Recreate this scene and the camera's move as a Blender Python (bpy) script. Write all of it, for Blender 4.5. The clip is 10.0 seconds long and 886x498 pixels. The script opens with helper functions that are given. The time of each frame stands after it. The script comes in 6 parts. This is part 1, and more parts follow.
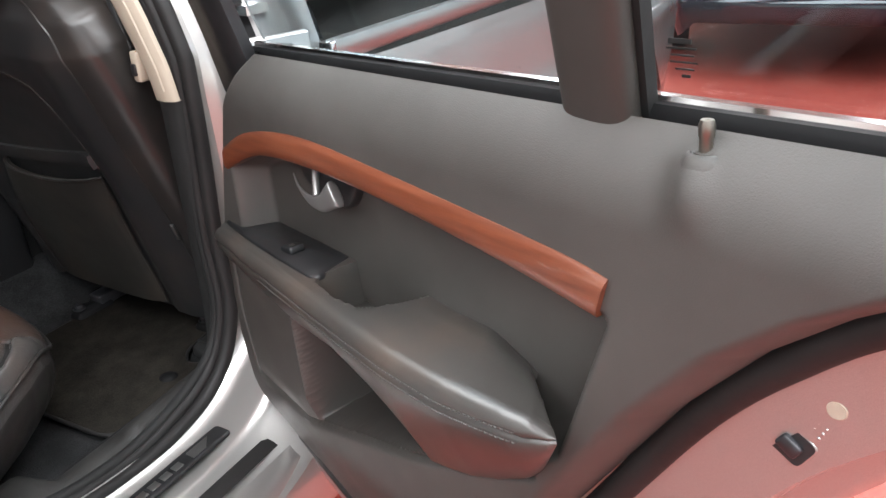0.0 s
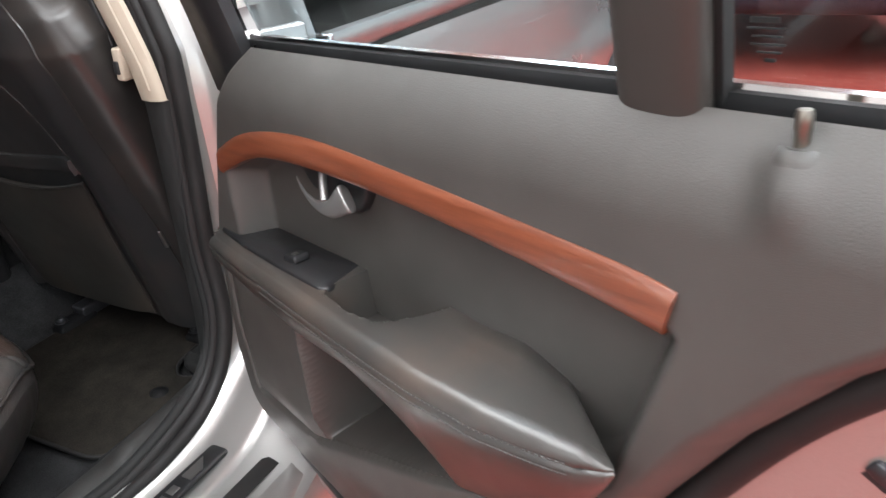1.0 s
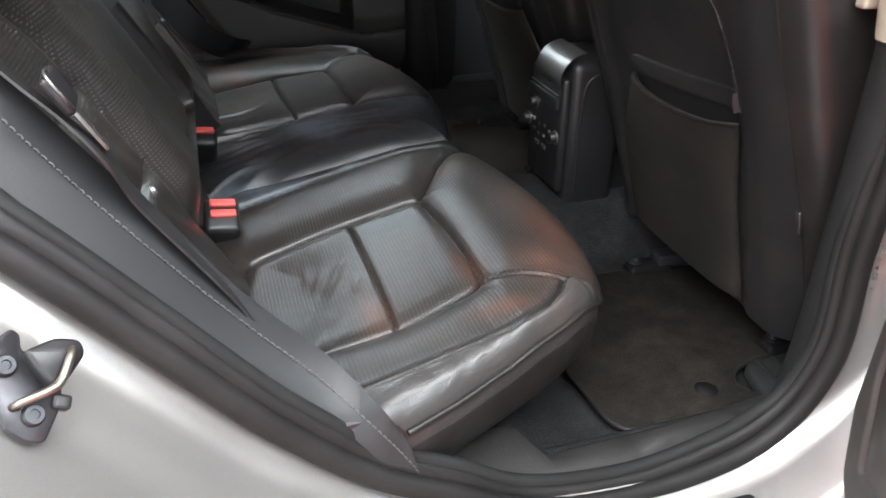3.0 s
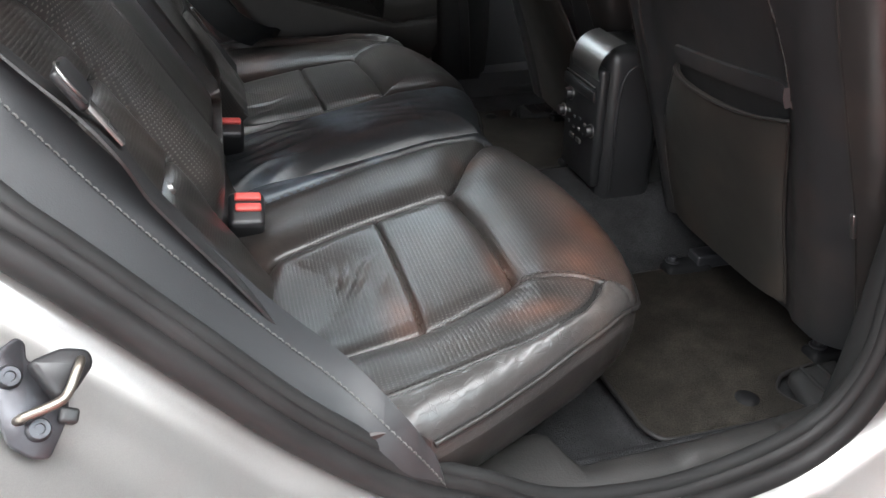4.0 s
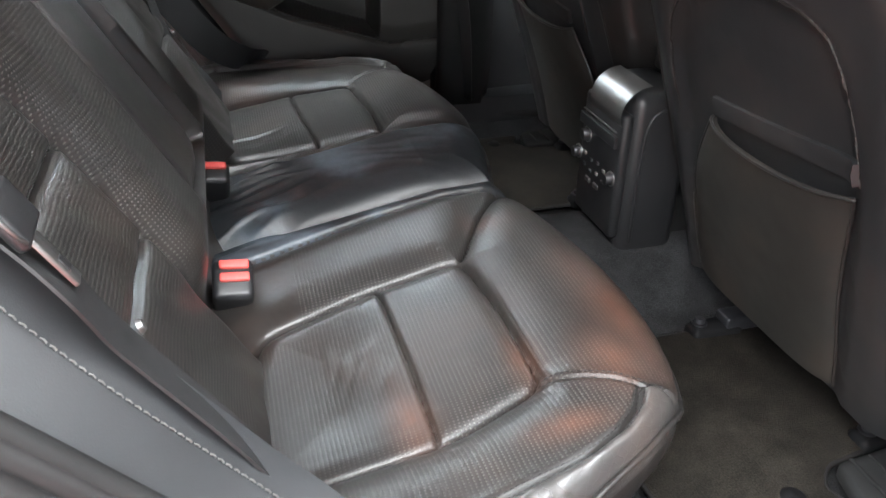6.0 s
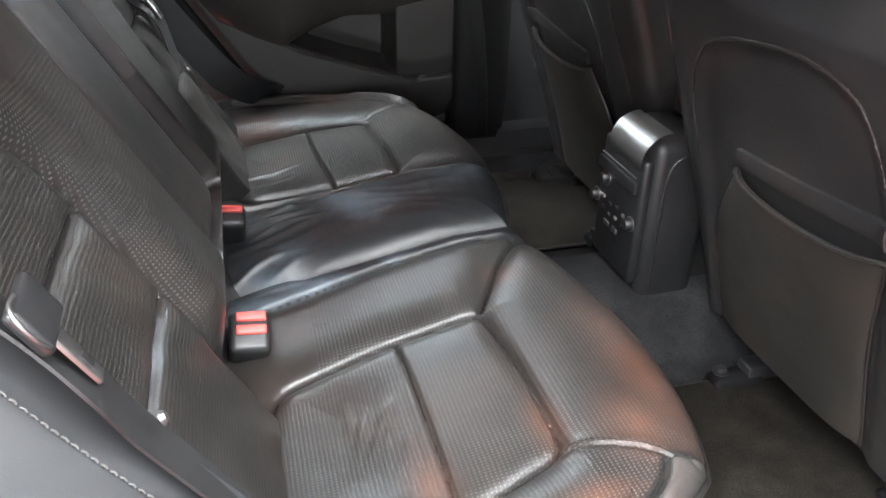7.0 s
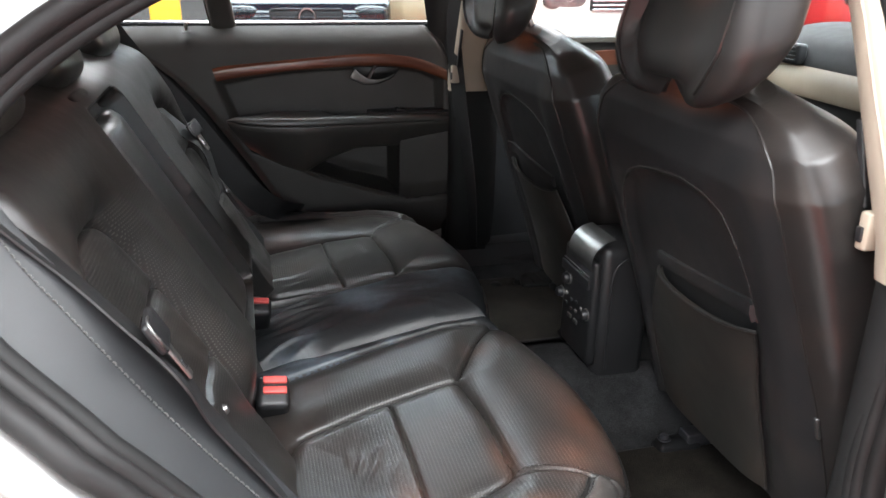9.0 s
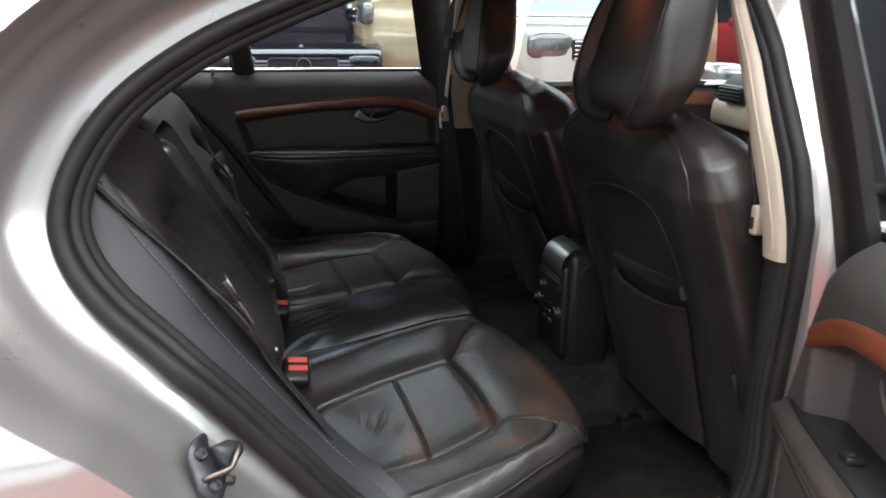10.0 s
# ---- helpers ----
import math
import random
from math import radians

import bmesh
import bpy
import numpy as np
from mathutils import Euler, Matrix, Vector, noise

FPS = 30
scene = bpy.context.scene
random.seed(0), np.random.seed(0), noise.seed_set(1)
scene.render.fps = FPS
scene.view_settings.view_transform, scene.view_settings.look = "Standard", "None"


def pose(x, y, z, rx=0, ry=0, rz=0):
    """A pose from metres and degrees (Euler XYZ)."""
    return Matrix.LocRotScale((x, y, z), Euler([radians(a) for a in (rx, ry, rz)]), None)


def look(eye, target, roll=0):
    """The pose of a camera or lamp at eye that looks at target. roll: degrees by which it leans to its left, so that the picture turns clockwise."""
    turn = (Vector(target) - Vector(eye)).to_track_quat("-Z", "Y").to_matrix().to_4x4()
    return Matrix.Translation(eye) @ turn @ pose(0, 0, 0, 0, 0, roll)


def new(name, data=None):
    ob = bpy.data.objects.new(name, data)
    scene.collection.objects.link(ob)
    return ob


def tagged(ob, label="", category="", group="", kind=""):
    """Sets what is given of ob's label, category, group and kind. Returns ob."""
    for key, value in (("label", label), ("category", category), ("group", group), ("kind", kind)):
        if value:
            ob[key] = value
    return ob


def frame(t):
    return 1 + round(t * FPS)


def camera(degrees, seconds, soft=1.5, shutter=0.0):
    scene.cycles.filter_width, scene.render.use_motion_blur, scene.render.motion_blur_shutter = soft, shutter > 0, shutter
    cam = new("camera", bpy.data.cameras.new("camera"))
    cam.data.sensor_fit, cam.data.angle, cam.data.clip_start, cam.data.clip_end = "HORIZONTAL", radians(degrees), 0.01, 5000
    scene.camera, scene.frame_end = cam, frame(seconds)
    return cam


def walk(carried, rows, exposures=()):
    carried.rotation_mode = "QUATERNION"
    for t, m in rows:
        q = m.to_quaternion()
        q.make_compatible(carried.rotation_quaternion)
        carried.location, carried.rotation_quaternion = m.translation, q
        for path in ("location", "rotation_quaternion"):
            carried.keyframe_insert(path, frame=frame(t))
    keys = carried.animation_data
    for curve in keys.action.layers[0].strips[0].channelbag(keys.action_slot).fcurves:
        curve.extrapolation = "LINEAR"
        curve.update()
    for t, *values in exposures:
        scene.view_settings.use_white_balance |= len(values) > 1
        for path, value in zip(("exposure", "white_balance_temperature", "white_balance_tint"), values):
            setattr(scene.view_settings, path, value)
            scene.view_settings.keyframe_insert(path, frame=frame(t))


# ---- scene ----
cam = camera(60.2, 10.0, shutter=0.4)
PATH = [
    (0, (-0.3762, -1.5730, 1.2222), (1.3123, -0.5929, 0.2091), -2.2),
    (0.5, (-0.3630, -1.5532, 1.2112), (1.3453, -0.6083, 0.1970), -2.6),
    (1, (-0.3432, -1.5103, 1.2046), (1.3673, -0.5819, 0.1794), -2.7),
    (1.5, (-0.3190, -1.4113, 1.1848), (1.2969, -0.3355, 0.1508), 0.2),
    (2, (-0.3179, -1.3167, 1.1606), (1.0043, 0.1045, 0.1244), 1.4),
    (2.5, (-0.2915, -1.2837, 1.1188), (0.4807, 0.4939, 0.0782), 1.8),
    (4, (-0.2585, -1.2298, 1.0924), (0.2343, 0.6072, -0.0131), 0.2),
    (4.5, (-0.2574, -1.1935, 1.1012), (0.2354, 0.6402, -0.0087), 0.2),
    (5, (-0.2519, -1.1495, 1.1078), (0.2739, 0.6710, -0.0120), 0.8),
    (5.5, (-0.2497, -1.1066, 1.1144), (0.2838, 0.7062, -0.0131), 1.1),
    (7, (-0.2552, -1.0285, 1.1628), (0.2574, 0.8107, 0.0705), 1.1),
    (7.5, (-0.2618, -1.0439, 1.1881), (0.2442, 0.8371, 0.1640), 1.0),
    (8, (-0.2706, -1.0956, 1.2145), (0.2376, 0.8338, 0.2872), 0.9),
    (8.5, (-0.2750, -1.1891, 1.2288), (0.2354, 0.7799, 0.3895), 0.9),
    (9, (-0.2849, -1.3013, 1.2343), (0.2299, 0.6930, 0.4599), 0.9),
    (9.5, (-0.3080, -1.4047, 1.2387), (0.2145, 0.6105, 0.5281), 0.8),
    (10, (-0.3597, -1.5719, 1.2464), (0.1903, 0.4565, 0.5985), 0.8),
]
EXPOSURE = [(0.0, 0.45), (1.5, 0.55), (2.0, 0.8), (2.5, 1.0), (4.0, 1.05), (4.5, 1.15), (5.0, 1.35), (5.5, 1.5), (7.0, 1.95), (7.5, 2.1), (8.0, 2.28), (8.5, 1.7), (9.0, 1.1), (9.5, 0.58), (10.0, 0.05)]
walk(cam, [(t, look(eye, target, roll)) for t, eye, target, roll in PATH], EXPOSURE)

# ---------------------------------------------------------------- world, lights
world = bpy.data.worlds.new("sky")
scene.world = world
world.use_nodes = True
sky = world.node_tree.nodes.new("ShaderNodeTexSky")
sky.sky_type, sky.sun_disc = "NISHITA", False
sky.sun_elevation, sky.sun_rotation = radians(50), radians(200)
world.node_tree.links.new(sky.outputs[0], world.node_tree.nodes["Background"].inputs[0])
world.node_tree.nodes["Background"].inputs[1].default_value = 0.12
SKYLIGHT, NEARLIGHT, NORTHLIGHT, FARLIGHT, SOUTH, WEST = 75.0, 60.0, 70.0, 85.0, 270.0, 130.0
EAST = 260.0      # watts: the skylights by size, the open south front; west and east are added unseen fills, the east one tinted orange


def area_lamp(name, m, sx, sy, watts, colour=(1, 1, 1)):
    lamp = bpy.data.lights.new(name, "AREA")
    lamp.shape, lamp.size, lamp.size_y, lamp.energy, lamp.color = "RECTANGLE", sx, sy, watts, colour
    ob = new(name, lamp)
    ob.matrix_world = m
    return ob


# ---------------------------------------------------------------- materials
def material(name, colour, rough=0.5, metal=0.0, coat=0.0, spec=0.5):
    m = bpy.data.materials.new(name)
    m.use_nodes = True
    b = m.node_tree.nodes["Principled BSDF"]
    b.inputs["Base Color"].default_value = (*colour, 1)
    b.inputs["Roughness"].default_value = rough
    b.inputs["Metallic"].default_value = metal
    b.inputs["Coat Weight"].default_value = coat
    b.inputs["Coat Roughness"].default_value = 0.06
    b.inputs["Specular IOR Level"].default_value = spec
    return m


def node(m, kind, **inputs):
    n = m.node_tree.nodes.new(kind)
    for k, v in inputs.items():
        n.inputs[k.replace("_", " ")].default_value = v
    return n


def link(m, a, b):
    m.node_tree.links.new(a, b)


def coords(m):
    return node(m, "ShaderNodeTexCoord").outputs["Object"]


def noise_tex(m, scale, detail=4.0, rough=0.55, stretch=None):
    n = node(m, "ShaderNodeTexNoise", Scale=scale, Detail=detail, Roughness=rough)
    c = coords(m)
    if stretch:
        mp = node(m, "ShaderNodeMapping")
        mp.inputs["Scale"].default_value = stretch
        link(m, c, mp.inputs["Vector"])
        c = mp.outputs[0]
    link(m, c, n.inputs["Vector"])
    return n.outputs["Fac"]


def ramp(m, fac, stops):
    r = node(m, "ShaderNodeValToRGB")
    e = r.color_ramp.elements
    while len(e) < len(stops):
        e.new(0.5)
    for el, (p, c) in zip(e, stops):
        el.position, el.color = p, (*c, 1) if len(c) == 3 else c
    link(m, fac, r.inputs[0])
    return r.outputs[0]


def maprange(m, fac, a, b, c, d):
    n = node(m, "ShaderNodeMapRange")
    n.clamp = True
    for i, v in zip((1, 2, 3, 4), (a, b, c, d)):
        n.inputs[i].default_value = v
    link(m, fac, n.inputs[0])
    return n.outputs[0]


def math_node(m, op, a, b=None):
    n = node(m, "ShaderNodeMath")
    n.operation = op
    for i, v in enumerate((a, b)):
        if v is None:
            continue
        if isinstance(v, (int, float)):
            n.inputs[i].default_value = v
        else:
            link(m, v, n.inputs[i])
    return n.outputs[0]


def bump(m, height, strength, distance, under=None):
    n = node(m, "ShaderNodeBump", Strength=strength, Distance=distance)
    link(m, height, n.inputs["Height"])
    if under is not None:
        link(m, under, n.inputs["Normal"])
    return n.outputs[0]


def shader(m):
    return m.node_tree.nodes["Principled BSDF"]


def vary(m, colour, scale, amount=0.25, rough=(0.4, 0.6), grain=400, grain_strength=0.15, grain_depth=0.0006):
    """Two scales of variation: broad blotches in colour and gloss, fine grain in relief."""
    s = shader(m)
    f = noise_tex(m, scale, 5)
    lo, hi = [c * (1 - amount) for c in colour], [min(1, c * (1 + amount)) for c in colour]
    link(m, ramp(m, f, [(0.3, lo), (0.7, hi)]), s.inputs["Base Color"])
    link(m, maprange(m, noise_tex(m, scale * 2.7, 3), 0.1, 0.9, *rough), s.inputs["Roughness"])
    if grain_strength:
        link(m, bump(m, noise_tex(m, grain, 2), grain_strength, grain_depth), s.inputs["Normal"])
    return m


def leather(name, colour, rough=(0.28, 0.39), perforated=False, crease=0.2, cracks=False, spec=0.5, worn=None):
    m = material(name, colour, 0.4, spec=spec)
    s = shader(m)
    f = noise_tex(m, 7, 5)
    # worn: blotch tint painted in place of sheen, warm unless a colour is given
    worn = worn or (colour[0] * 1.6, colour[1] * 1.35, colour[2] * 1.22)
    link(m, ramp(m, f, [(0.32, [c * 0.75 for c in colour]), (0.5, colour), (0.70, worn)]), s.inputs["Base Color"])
    link(m, maprange(m, noise_tex(m, 16, 3), 0.15, 0.85, *rough), s.inputs["Roughness"])
    v = node(m, "ShaderNodeTexVoronoi", Scale=420.0)
    v.feature = "DISTANCE_TO_EDGE"
    link(m, coords(m), v.inputs["Vector"])
    n1 = bump(m, v.outputs["Distance"], 0.12, 0.0008)
    n2 = bump(m, noise_tex(m, 34, 5, 0.55), crease, 0.003, n1)
    if cracks:
        vc = node(m, "ShaderNodeTexVoronoi", Scale=92.0)
        vc.feature = "DISTANCE_TO_EDGE"
        link(m, coords(m), vc.inputs["Vector"])
        n2 = bump(m, maprange(m, vc.outputs["Distance"], 0.0, 0.04, 0.0, 1.0), 0.30, 0.0007, n2)
    if perforated:
        sep = node(m, "ShaderNodeSeparateXYZ")
        link(m, node(m, "ShaderNodeTexCoord").outputs["UV"], sep.inputs[0])
        waves = []
        for axis, pitch in (("X", 0.0038), ("Y", 0.0050)):
            w = math_node(m, "SINE", math_node(m, "MULTIPLY", sep.outputs[axis], math.pi / pitch))
            waves.append(math_node(m, "MULTIPLY", w, w))
        holes = maprange(m, math_node(m, "MULTIPLY", waves[0], waves[1]), 0.50, 0.78, 1.0, 0.0)
        rubbed = maprange(m, noise_tex(m, 9, 4), 0.36, 0.56, 0.25, 1.0)
        holes = math_node(m, "SUBTRACT", 1.0, math_node(m, "MULTIPLY", math_node(m, "SUBTRACT", 1.0, holes), rubbed))
        rows = maprange(m, waves[1], 0.2, 0.9, 1.0, 0.75)
        n2 = bump(m, math_node(m, "MULTIPLY", holes, rows), 0.36, 0.0008, n2)
        link(m, maprange(m, holes, 0.0, 1.0, 0.15, 0.42), s.inputs["Specular IOR Level"])
        mix = node(m, "ShaderNodeMix")
        mix.data_type = "RGBA"
        base = s.inputs["Base Color"].links[0].from_socket
        link(m, holes, mix.inputs["Factor"])
        mix.inputs[6].default_value = (0.085, 0.081, 0.076, 1)
        link(m, base, mix.inputs[7])
        link(m, mix.outputs[2], s.inputs["Base Color"])
    link(m, n2, s.inputs["Normal"])
    return m


def warm_glow(m, spots, colour=(0.17, 0.066, 0.036), most=0.40):
    """Warm glow painted into the base colour as brown patches: each spot is a centre and its reach along the axes."""
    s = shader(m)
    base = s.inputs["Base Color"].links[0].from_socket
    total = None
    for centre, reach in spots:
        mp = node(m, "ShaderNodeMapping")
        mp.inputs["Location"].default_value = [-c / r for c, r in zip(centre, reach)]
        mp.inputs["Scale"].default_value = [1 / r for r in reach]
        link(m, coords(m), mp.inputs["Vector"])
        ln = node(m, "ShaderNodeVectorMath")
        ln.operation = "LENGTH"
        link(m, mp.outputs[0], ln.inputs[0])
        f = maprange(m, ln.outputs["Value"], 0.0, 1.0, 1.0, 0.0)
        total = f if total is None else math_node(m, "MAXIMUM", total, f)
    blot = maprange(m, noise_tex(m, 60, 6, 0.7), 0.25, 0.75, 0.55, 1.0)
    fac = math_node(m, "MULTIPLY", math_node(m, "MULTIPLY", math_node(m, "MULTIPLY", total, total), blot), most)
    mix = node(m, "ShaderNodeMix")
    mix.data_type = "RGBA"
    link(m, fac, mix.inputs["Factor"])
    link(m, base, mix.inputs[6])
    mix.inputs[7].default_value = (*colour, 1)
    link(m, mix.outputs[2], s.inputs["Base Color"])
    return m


BLACK = (0.0165, 0.0152, 0.0146)
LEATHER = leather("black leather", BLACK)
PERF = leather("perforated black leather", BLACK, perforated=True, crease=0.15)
# where a warm sheen is painted into the cushion's colour
SEAT_GLOW = [((0.024, -0.455, 0.585), (0.040, 0.09, 0.08)), ((0.155, -0.42, 0.60), (0.075, 0.26, 0.12)), ((0.110, -0.50, 0.61), (0.08, 0.11, 0.10)), ((-0.112, -0.49, 0.57), (0.045, 0.10, 0.08)),
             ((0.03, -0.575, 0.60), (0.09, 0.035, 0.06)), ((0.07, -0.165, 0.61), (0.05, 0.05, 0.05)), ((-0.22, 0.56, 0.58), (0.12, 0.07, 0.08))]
CUSHION_PERF = warm_glow(leather("perforated seat leather", BLACK, perforated=True, crease=0.15), SEAT_GLOW)
FRONT = leather("matt black leather", (0.0165, 0.0165, 0.0172), (0.40, 0.52), crease=0.10, spec=0.35)
# seat top and headrest hollow: orange glow painted into the leather colour
BACKREST_FRONT = warm_glow(leather("matt seat back leather", (0.0165, 0.0165, 0.0172), (0.40, 0.52), crease=0.10, spec=0.35), [((0.06, 0.02, 0.645), (0.10, 0.17, 0.036)), ((0.03, 0.215, 0.63), (0.06, 0.06, 0.03))], (0.58, 0.18, 0.075), 0.85)
HEAD = warm_glow(leather("headrest leather", (0.018, 0.0172, 0.0168), (0.36, 0.46), crease=0.10, spec=0.5), [((0.03, 0.10, 0.85), (0.12, 0.085, 0.12))], (0.58, 0.18, 0.075), 1.0)
# worn, cracked band; its base is also lightened for the light on its slope
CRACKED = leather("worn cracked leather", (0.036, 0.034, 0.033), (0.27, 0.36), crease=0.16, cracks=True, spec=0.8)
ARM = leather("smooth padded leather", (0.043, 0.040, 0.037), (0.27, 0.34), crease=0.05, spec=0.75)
# lighter bluish blotches put the centre place's cool sheen into the colour
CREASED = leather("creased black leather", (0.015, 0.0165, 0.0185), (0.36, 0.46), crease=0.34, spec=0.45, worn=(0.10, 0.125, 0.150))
CARD = vary(material("soft grained door plastic", (0.06, 0.053, 0.047)), (0.046, 0.0425, 0.039), 6, 0.2, (0.42, 0.60), 900, 0.30, 0.0006)
TRIM = vary(material("dark grey smooth trim", (0.029, 0.030, 0.032), spec=0.32), (0.023, 0.024, 0.0255), 5, 0.12, (0.40, 0.52), 700, 0.2, 0.0006)
HARD = vary(material("black hard plastic", (0.014, 0.014, 0.015)), (0.014, 0.014, 0.015), 9, 0.2, (0.3, 0.5), 600, 0.15, 0.0005)
RUBBER = vary(material("black rubber seal", (0.0115, 0.0108, 0.0108), spec=0.28), (0.0115, 0.0108, 0.0108), 14, 0.3, (0.45, 0.65), 300, 0.2, 0.0006)
BEIGE = vary(material("beige pillar plastic", (0.34, 0.285, 0.225)), (0.34, 0.285, 0.225), 8, 0.08, (0.45, 0.6), 500, 0.2, 0.0005)
TAN = vary(material("tan dashboard plastic", (0.27, 0.22, 0.16)), (0.27, 0.22, 0.16), 8, 0.08, (0.5, 0.65), 500, 0.2, 0.0005)
CHROME = vary(material("satin metal", (0.62, 0.61, 0.6), 0.25, 1.0), (0.5, 0.49, 0.48), 20, 0.08, (0.3, 0.4), 0, 0)
BRIGHT = vary(material("bright polished metal", (0.8, 0.8, 0.8), 0.12, 1.0), (0.8, 0.8, 0.8), 20, 0.05, (0.08, 0.18), 0, 0)
DARKMETAL = vary(material("blackened steel", (0.05, 0.05, 0.055), 0.35, 0.7), (0.05, 0.05, 0.055), 30, 0.3, (0.25, 0.5), 200, 0.2, 0.0005)
PINMETAL = vary(material("brownish metal", (0.2, 0.18, 0.155), 0.35, 0.9), (0.2, 0.18, 0.155), 60, 0.1, (0.28, 0.42), 0, 0)
RED = vary(material("red button plastic", (0.6, 0.08, 0.07), 0.4), (0.6, 0.08, 0.07), 40, 0.12, (0.35, 0.5), 300, 0.1, 0.0004)
POCKETCLOTH = leather("ribbed pocket cloth", (0.019, 0.0175, 0.0155), (0.55, 0.7), perforated=False, crease=0.10, spec=0.25)
COARSE = vary(material("grey coarse thread", (0.062, 0.061, 0.058)), (0.062, 0.061, 0.058), 200, 0.3, (0.6, 0.8), 0, 0)
STITCH = vary(material("grey thread", (0.062, 0.061, 0.059)), (0.062, 0.061, 0.059), 200, 0.3, (0.7, 0.9), 0, 0)
DIVIDER = vary(material("dark brown grey plastic", (0.030, 0.027, 0.024)), (0.030, 0.027, 0.024), 6, 0.15, (0.5, 0.62), 900, 0.2, 0.0005)
SILVER = vary(material("satin silver plastic", (0.25, 0.245, 0.24), 0.28, 0.7), (0.25, 0.245, 0.24), 20, 0.06, (0.34, 0.42), 0, 0)
SATIN = vary(material("dark satin metal", (0.24, 0.235, 0.23), 0.3, 0.9), (0.22, 0.215, 0.21), 20, 0.08, (0.28, 0.36), 0, 0)
DARKTRIM = vary(material("dull black plastic", (0.013, 0.013, 0.013), spec=0.2), (0.013, 0.013, 0.013), 9, 0.2, (0.55, 0.75), 500, 0.2, 0.0006)
SEALBLACK = vary(material("deep black rubber", (0.005, 0.005, 0.0055), spec=0.15), (0.005, 0.005, 0.0055), 12, 0.3, (0.5, 0.7), 0, 0)
THREAD = vary(material("black thread", (0.018, 0.0175, 0.017), spec=0.25), (0.018, 0.0175, 0.017), 200, 0.3, (0.75, 0.9), 0, 0)
SILL = vary(material("scuffed grey sill plastic", (0.017, 0.0162, 0.0155), spec=0.3), (0.017, 0.0162, 0.0155), 16, 0.35, (0.5, 0.7), 420, 0.35, 0.0009)
WEBBING = vary(material("black belt webbing", (0.012, 0.012, 0.0125)), (0.012, 0.012, 0.0125), 12, 0.2, (0.45, 0.6), 900, 0.4, 0.0006)


def paint():
    m = material("silver metallic paint", (0.41, 0.40, 0.385), 0.3, 0.75, 1.0)
    s = shader(m)
    link(m, ramp(m, noise_tex(m, 2500, 1), [(0.3, (0.36, 0.352, 0.338)), (0.7, (0.47, 0.46, 0.445))]), s.inputs["Base Color"])
    link(m, maprange(m, noise_tex(m, 9, 5), 0.3, 0.7, 0.26, 0.36), s.inputs["Roughness"])
    return m


PAINT = paint()


def wood():
    m = material("reddish walnut veneer", (0.28, 0.09, 0.035), 0.28, 0, 0.6)
    s = shader(m)
    f = noise_tex(m, 9, 8, 0.65, (1, 14, 6))
    link(m, ramp(m, f, [(0.25, (0.085, 0.022, 0.010)), (0.5, (0.145, 0.042, 0.020)), (0.75, (0.20, 0.065, 0.032))]), s.inputs["Base Color"])
    link(m, bump(m, f, 0.05, 0.0005), s.inputs["Normal"])
    return m


WOOD = wood()


def carpet(name, colour, scale=460):
    m = material(name, colour, 0.95, spec=0.1)
    s = shader(m)
    f = noise_tex(m, scale, 2)
    g = noise_tex(m, 19, 7, 0.68)
    h = math_node(m, "ADD", math_node(m, "MULTIPLY", f, 0.5), math_node(m, "MULTIPLY", g, 0.5))
    link(m, ramp(m, h, [(0.36, [c * 0.35 for c in colour]), (0.5, colour), (0.64, [c * 1.9 for c in colour])]), s.inputs["Base Color"])
    link(m, bump(m, h, 1.0, 0.004), s.inputs["Normal"])
    return m


CARPET = carpet("dark grey loop carpet", (0.018, 0.0182, 0.019))
MAT = carpet("worn black floor mat pile", (0.0155, 0.0135, 0.0112), 420)


def red_floor():
    m = material("worn red floor paint", (0.42, 0.05, 0.035), 0.5, spec=0.25)
    s = shader(m)
    a = noise_tex(m, 1.1, 8, 0.62)
    b = noise_tex(m, 26, 6, 0.65)
    h = math_node(m, "ADD", math_node(m, "MULTIPLY", a, 0.6), math_node(m, "MULTIPLY", b, 0.4))
    link(m, ramp(m, h, [(0.3, (0.15, 0.024, 0.018)), (0.52, (0.24, 0.040, 0.029)), (0.6, (0.28, 0.062, 0.044)), (0.68, (0.30, 0.17, 0.13))]), s.inputs["Base Color"])
    link(m, maprange(m, b, 0.3, 0.7, 0.4, 0.65), s.inputs["Roughness"])
    link(m, bump(m, b, 0.15, 0.003), s.inputs["Normal"])
    return m


FLOOR = red_floor()
PLASTER = vary(material("grey painted wall", (0.14, 0.135, 0.13)), (0.14, 0.135, 0.13), 0.7, 0.2, (0.7, 0.9), 60, 0.3, 0.004)
CEILING = vary(material("white ceiling sheet", (0.6, 0.6, 0.6)), (0.6, 0.6, 0.6), 0.8, 0.1, (0.7, 0.9), 30, 0.2, 0.003)


def glass(name, tint, rough=0.0):
    m = material(name, tint, rough)
    s = shader(m)
    s.inputs["Transmission Weight"].default_value = 1.0
    s.inputs["IOR"].default_value = 1.05
    s.inputs["Base Color"].default_value = (*tint, 1)
    s.inputs["Coat Weight"].default_value = 0.6
    s.inputs["Coat Roughness"].default_value = 0.01
    return m


GLASS = glass("green tinted car glass", (0.53, 0.61, 0.64))
DARKGLASS = material("dark car window", (0.012, 0.016, 0.02), 0.05, 0, 1.0)


def simple_paint(name, c, metal=0.3, rough=0.28):
    return vary(material(name, c, rough, metal, 1.0), c, 3, 0.08, (rough * 0.9, rough * 1.2), 0, 0)


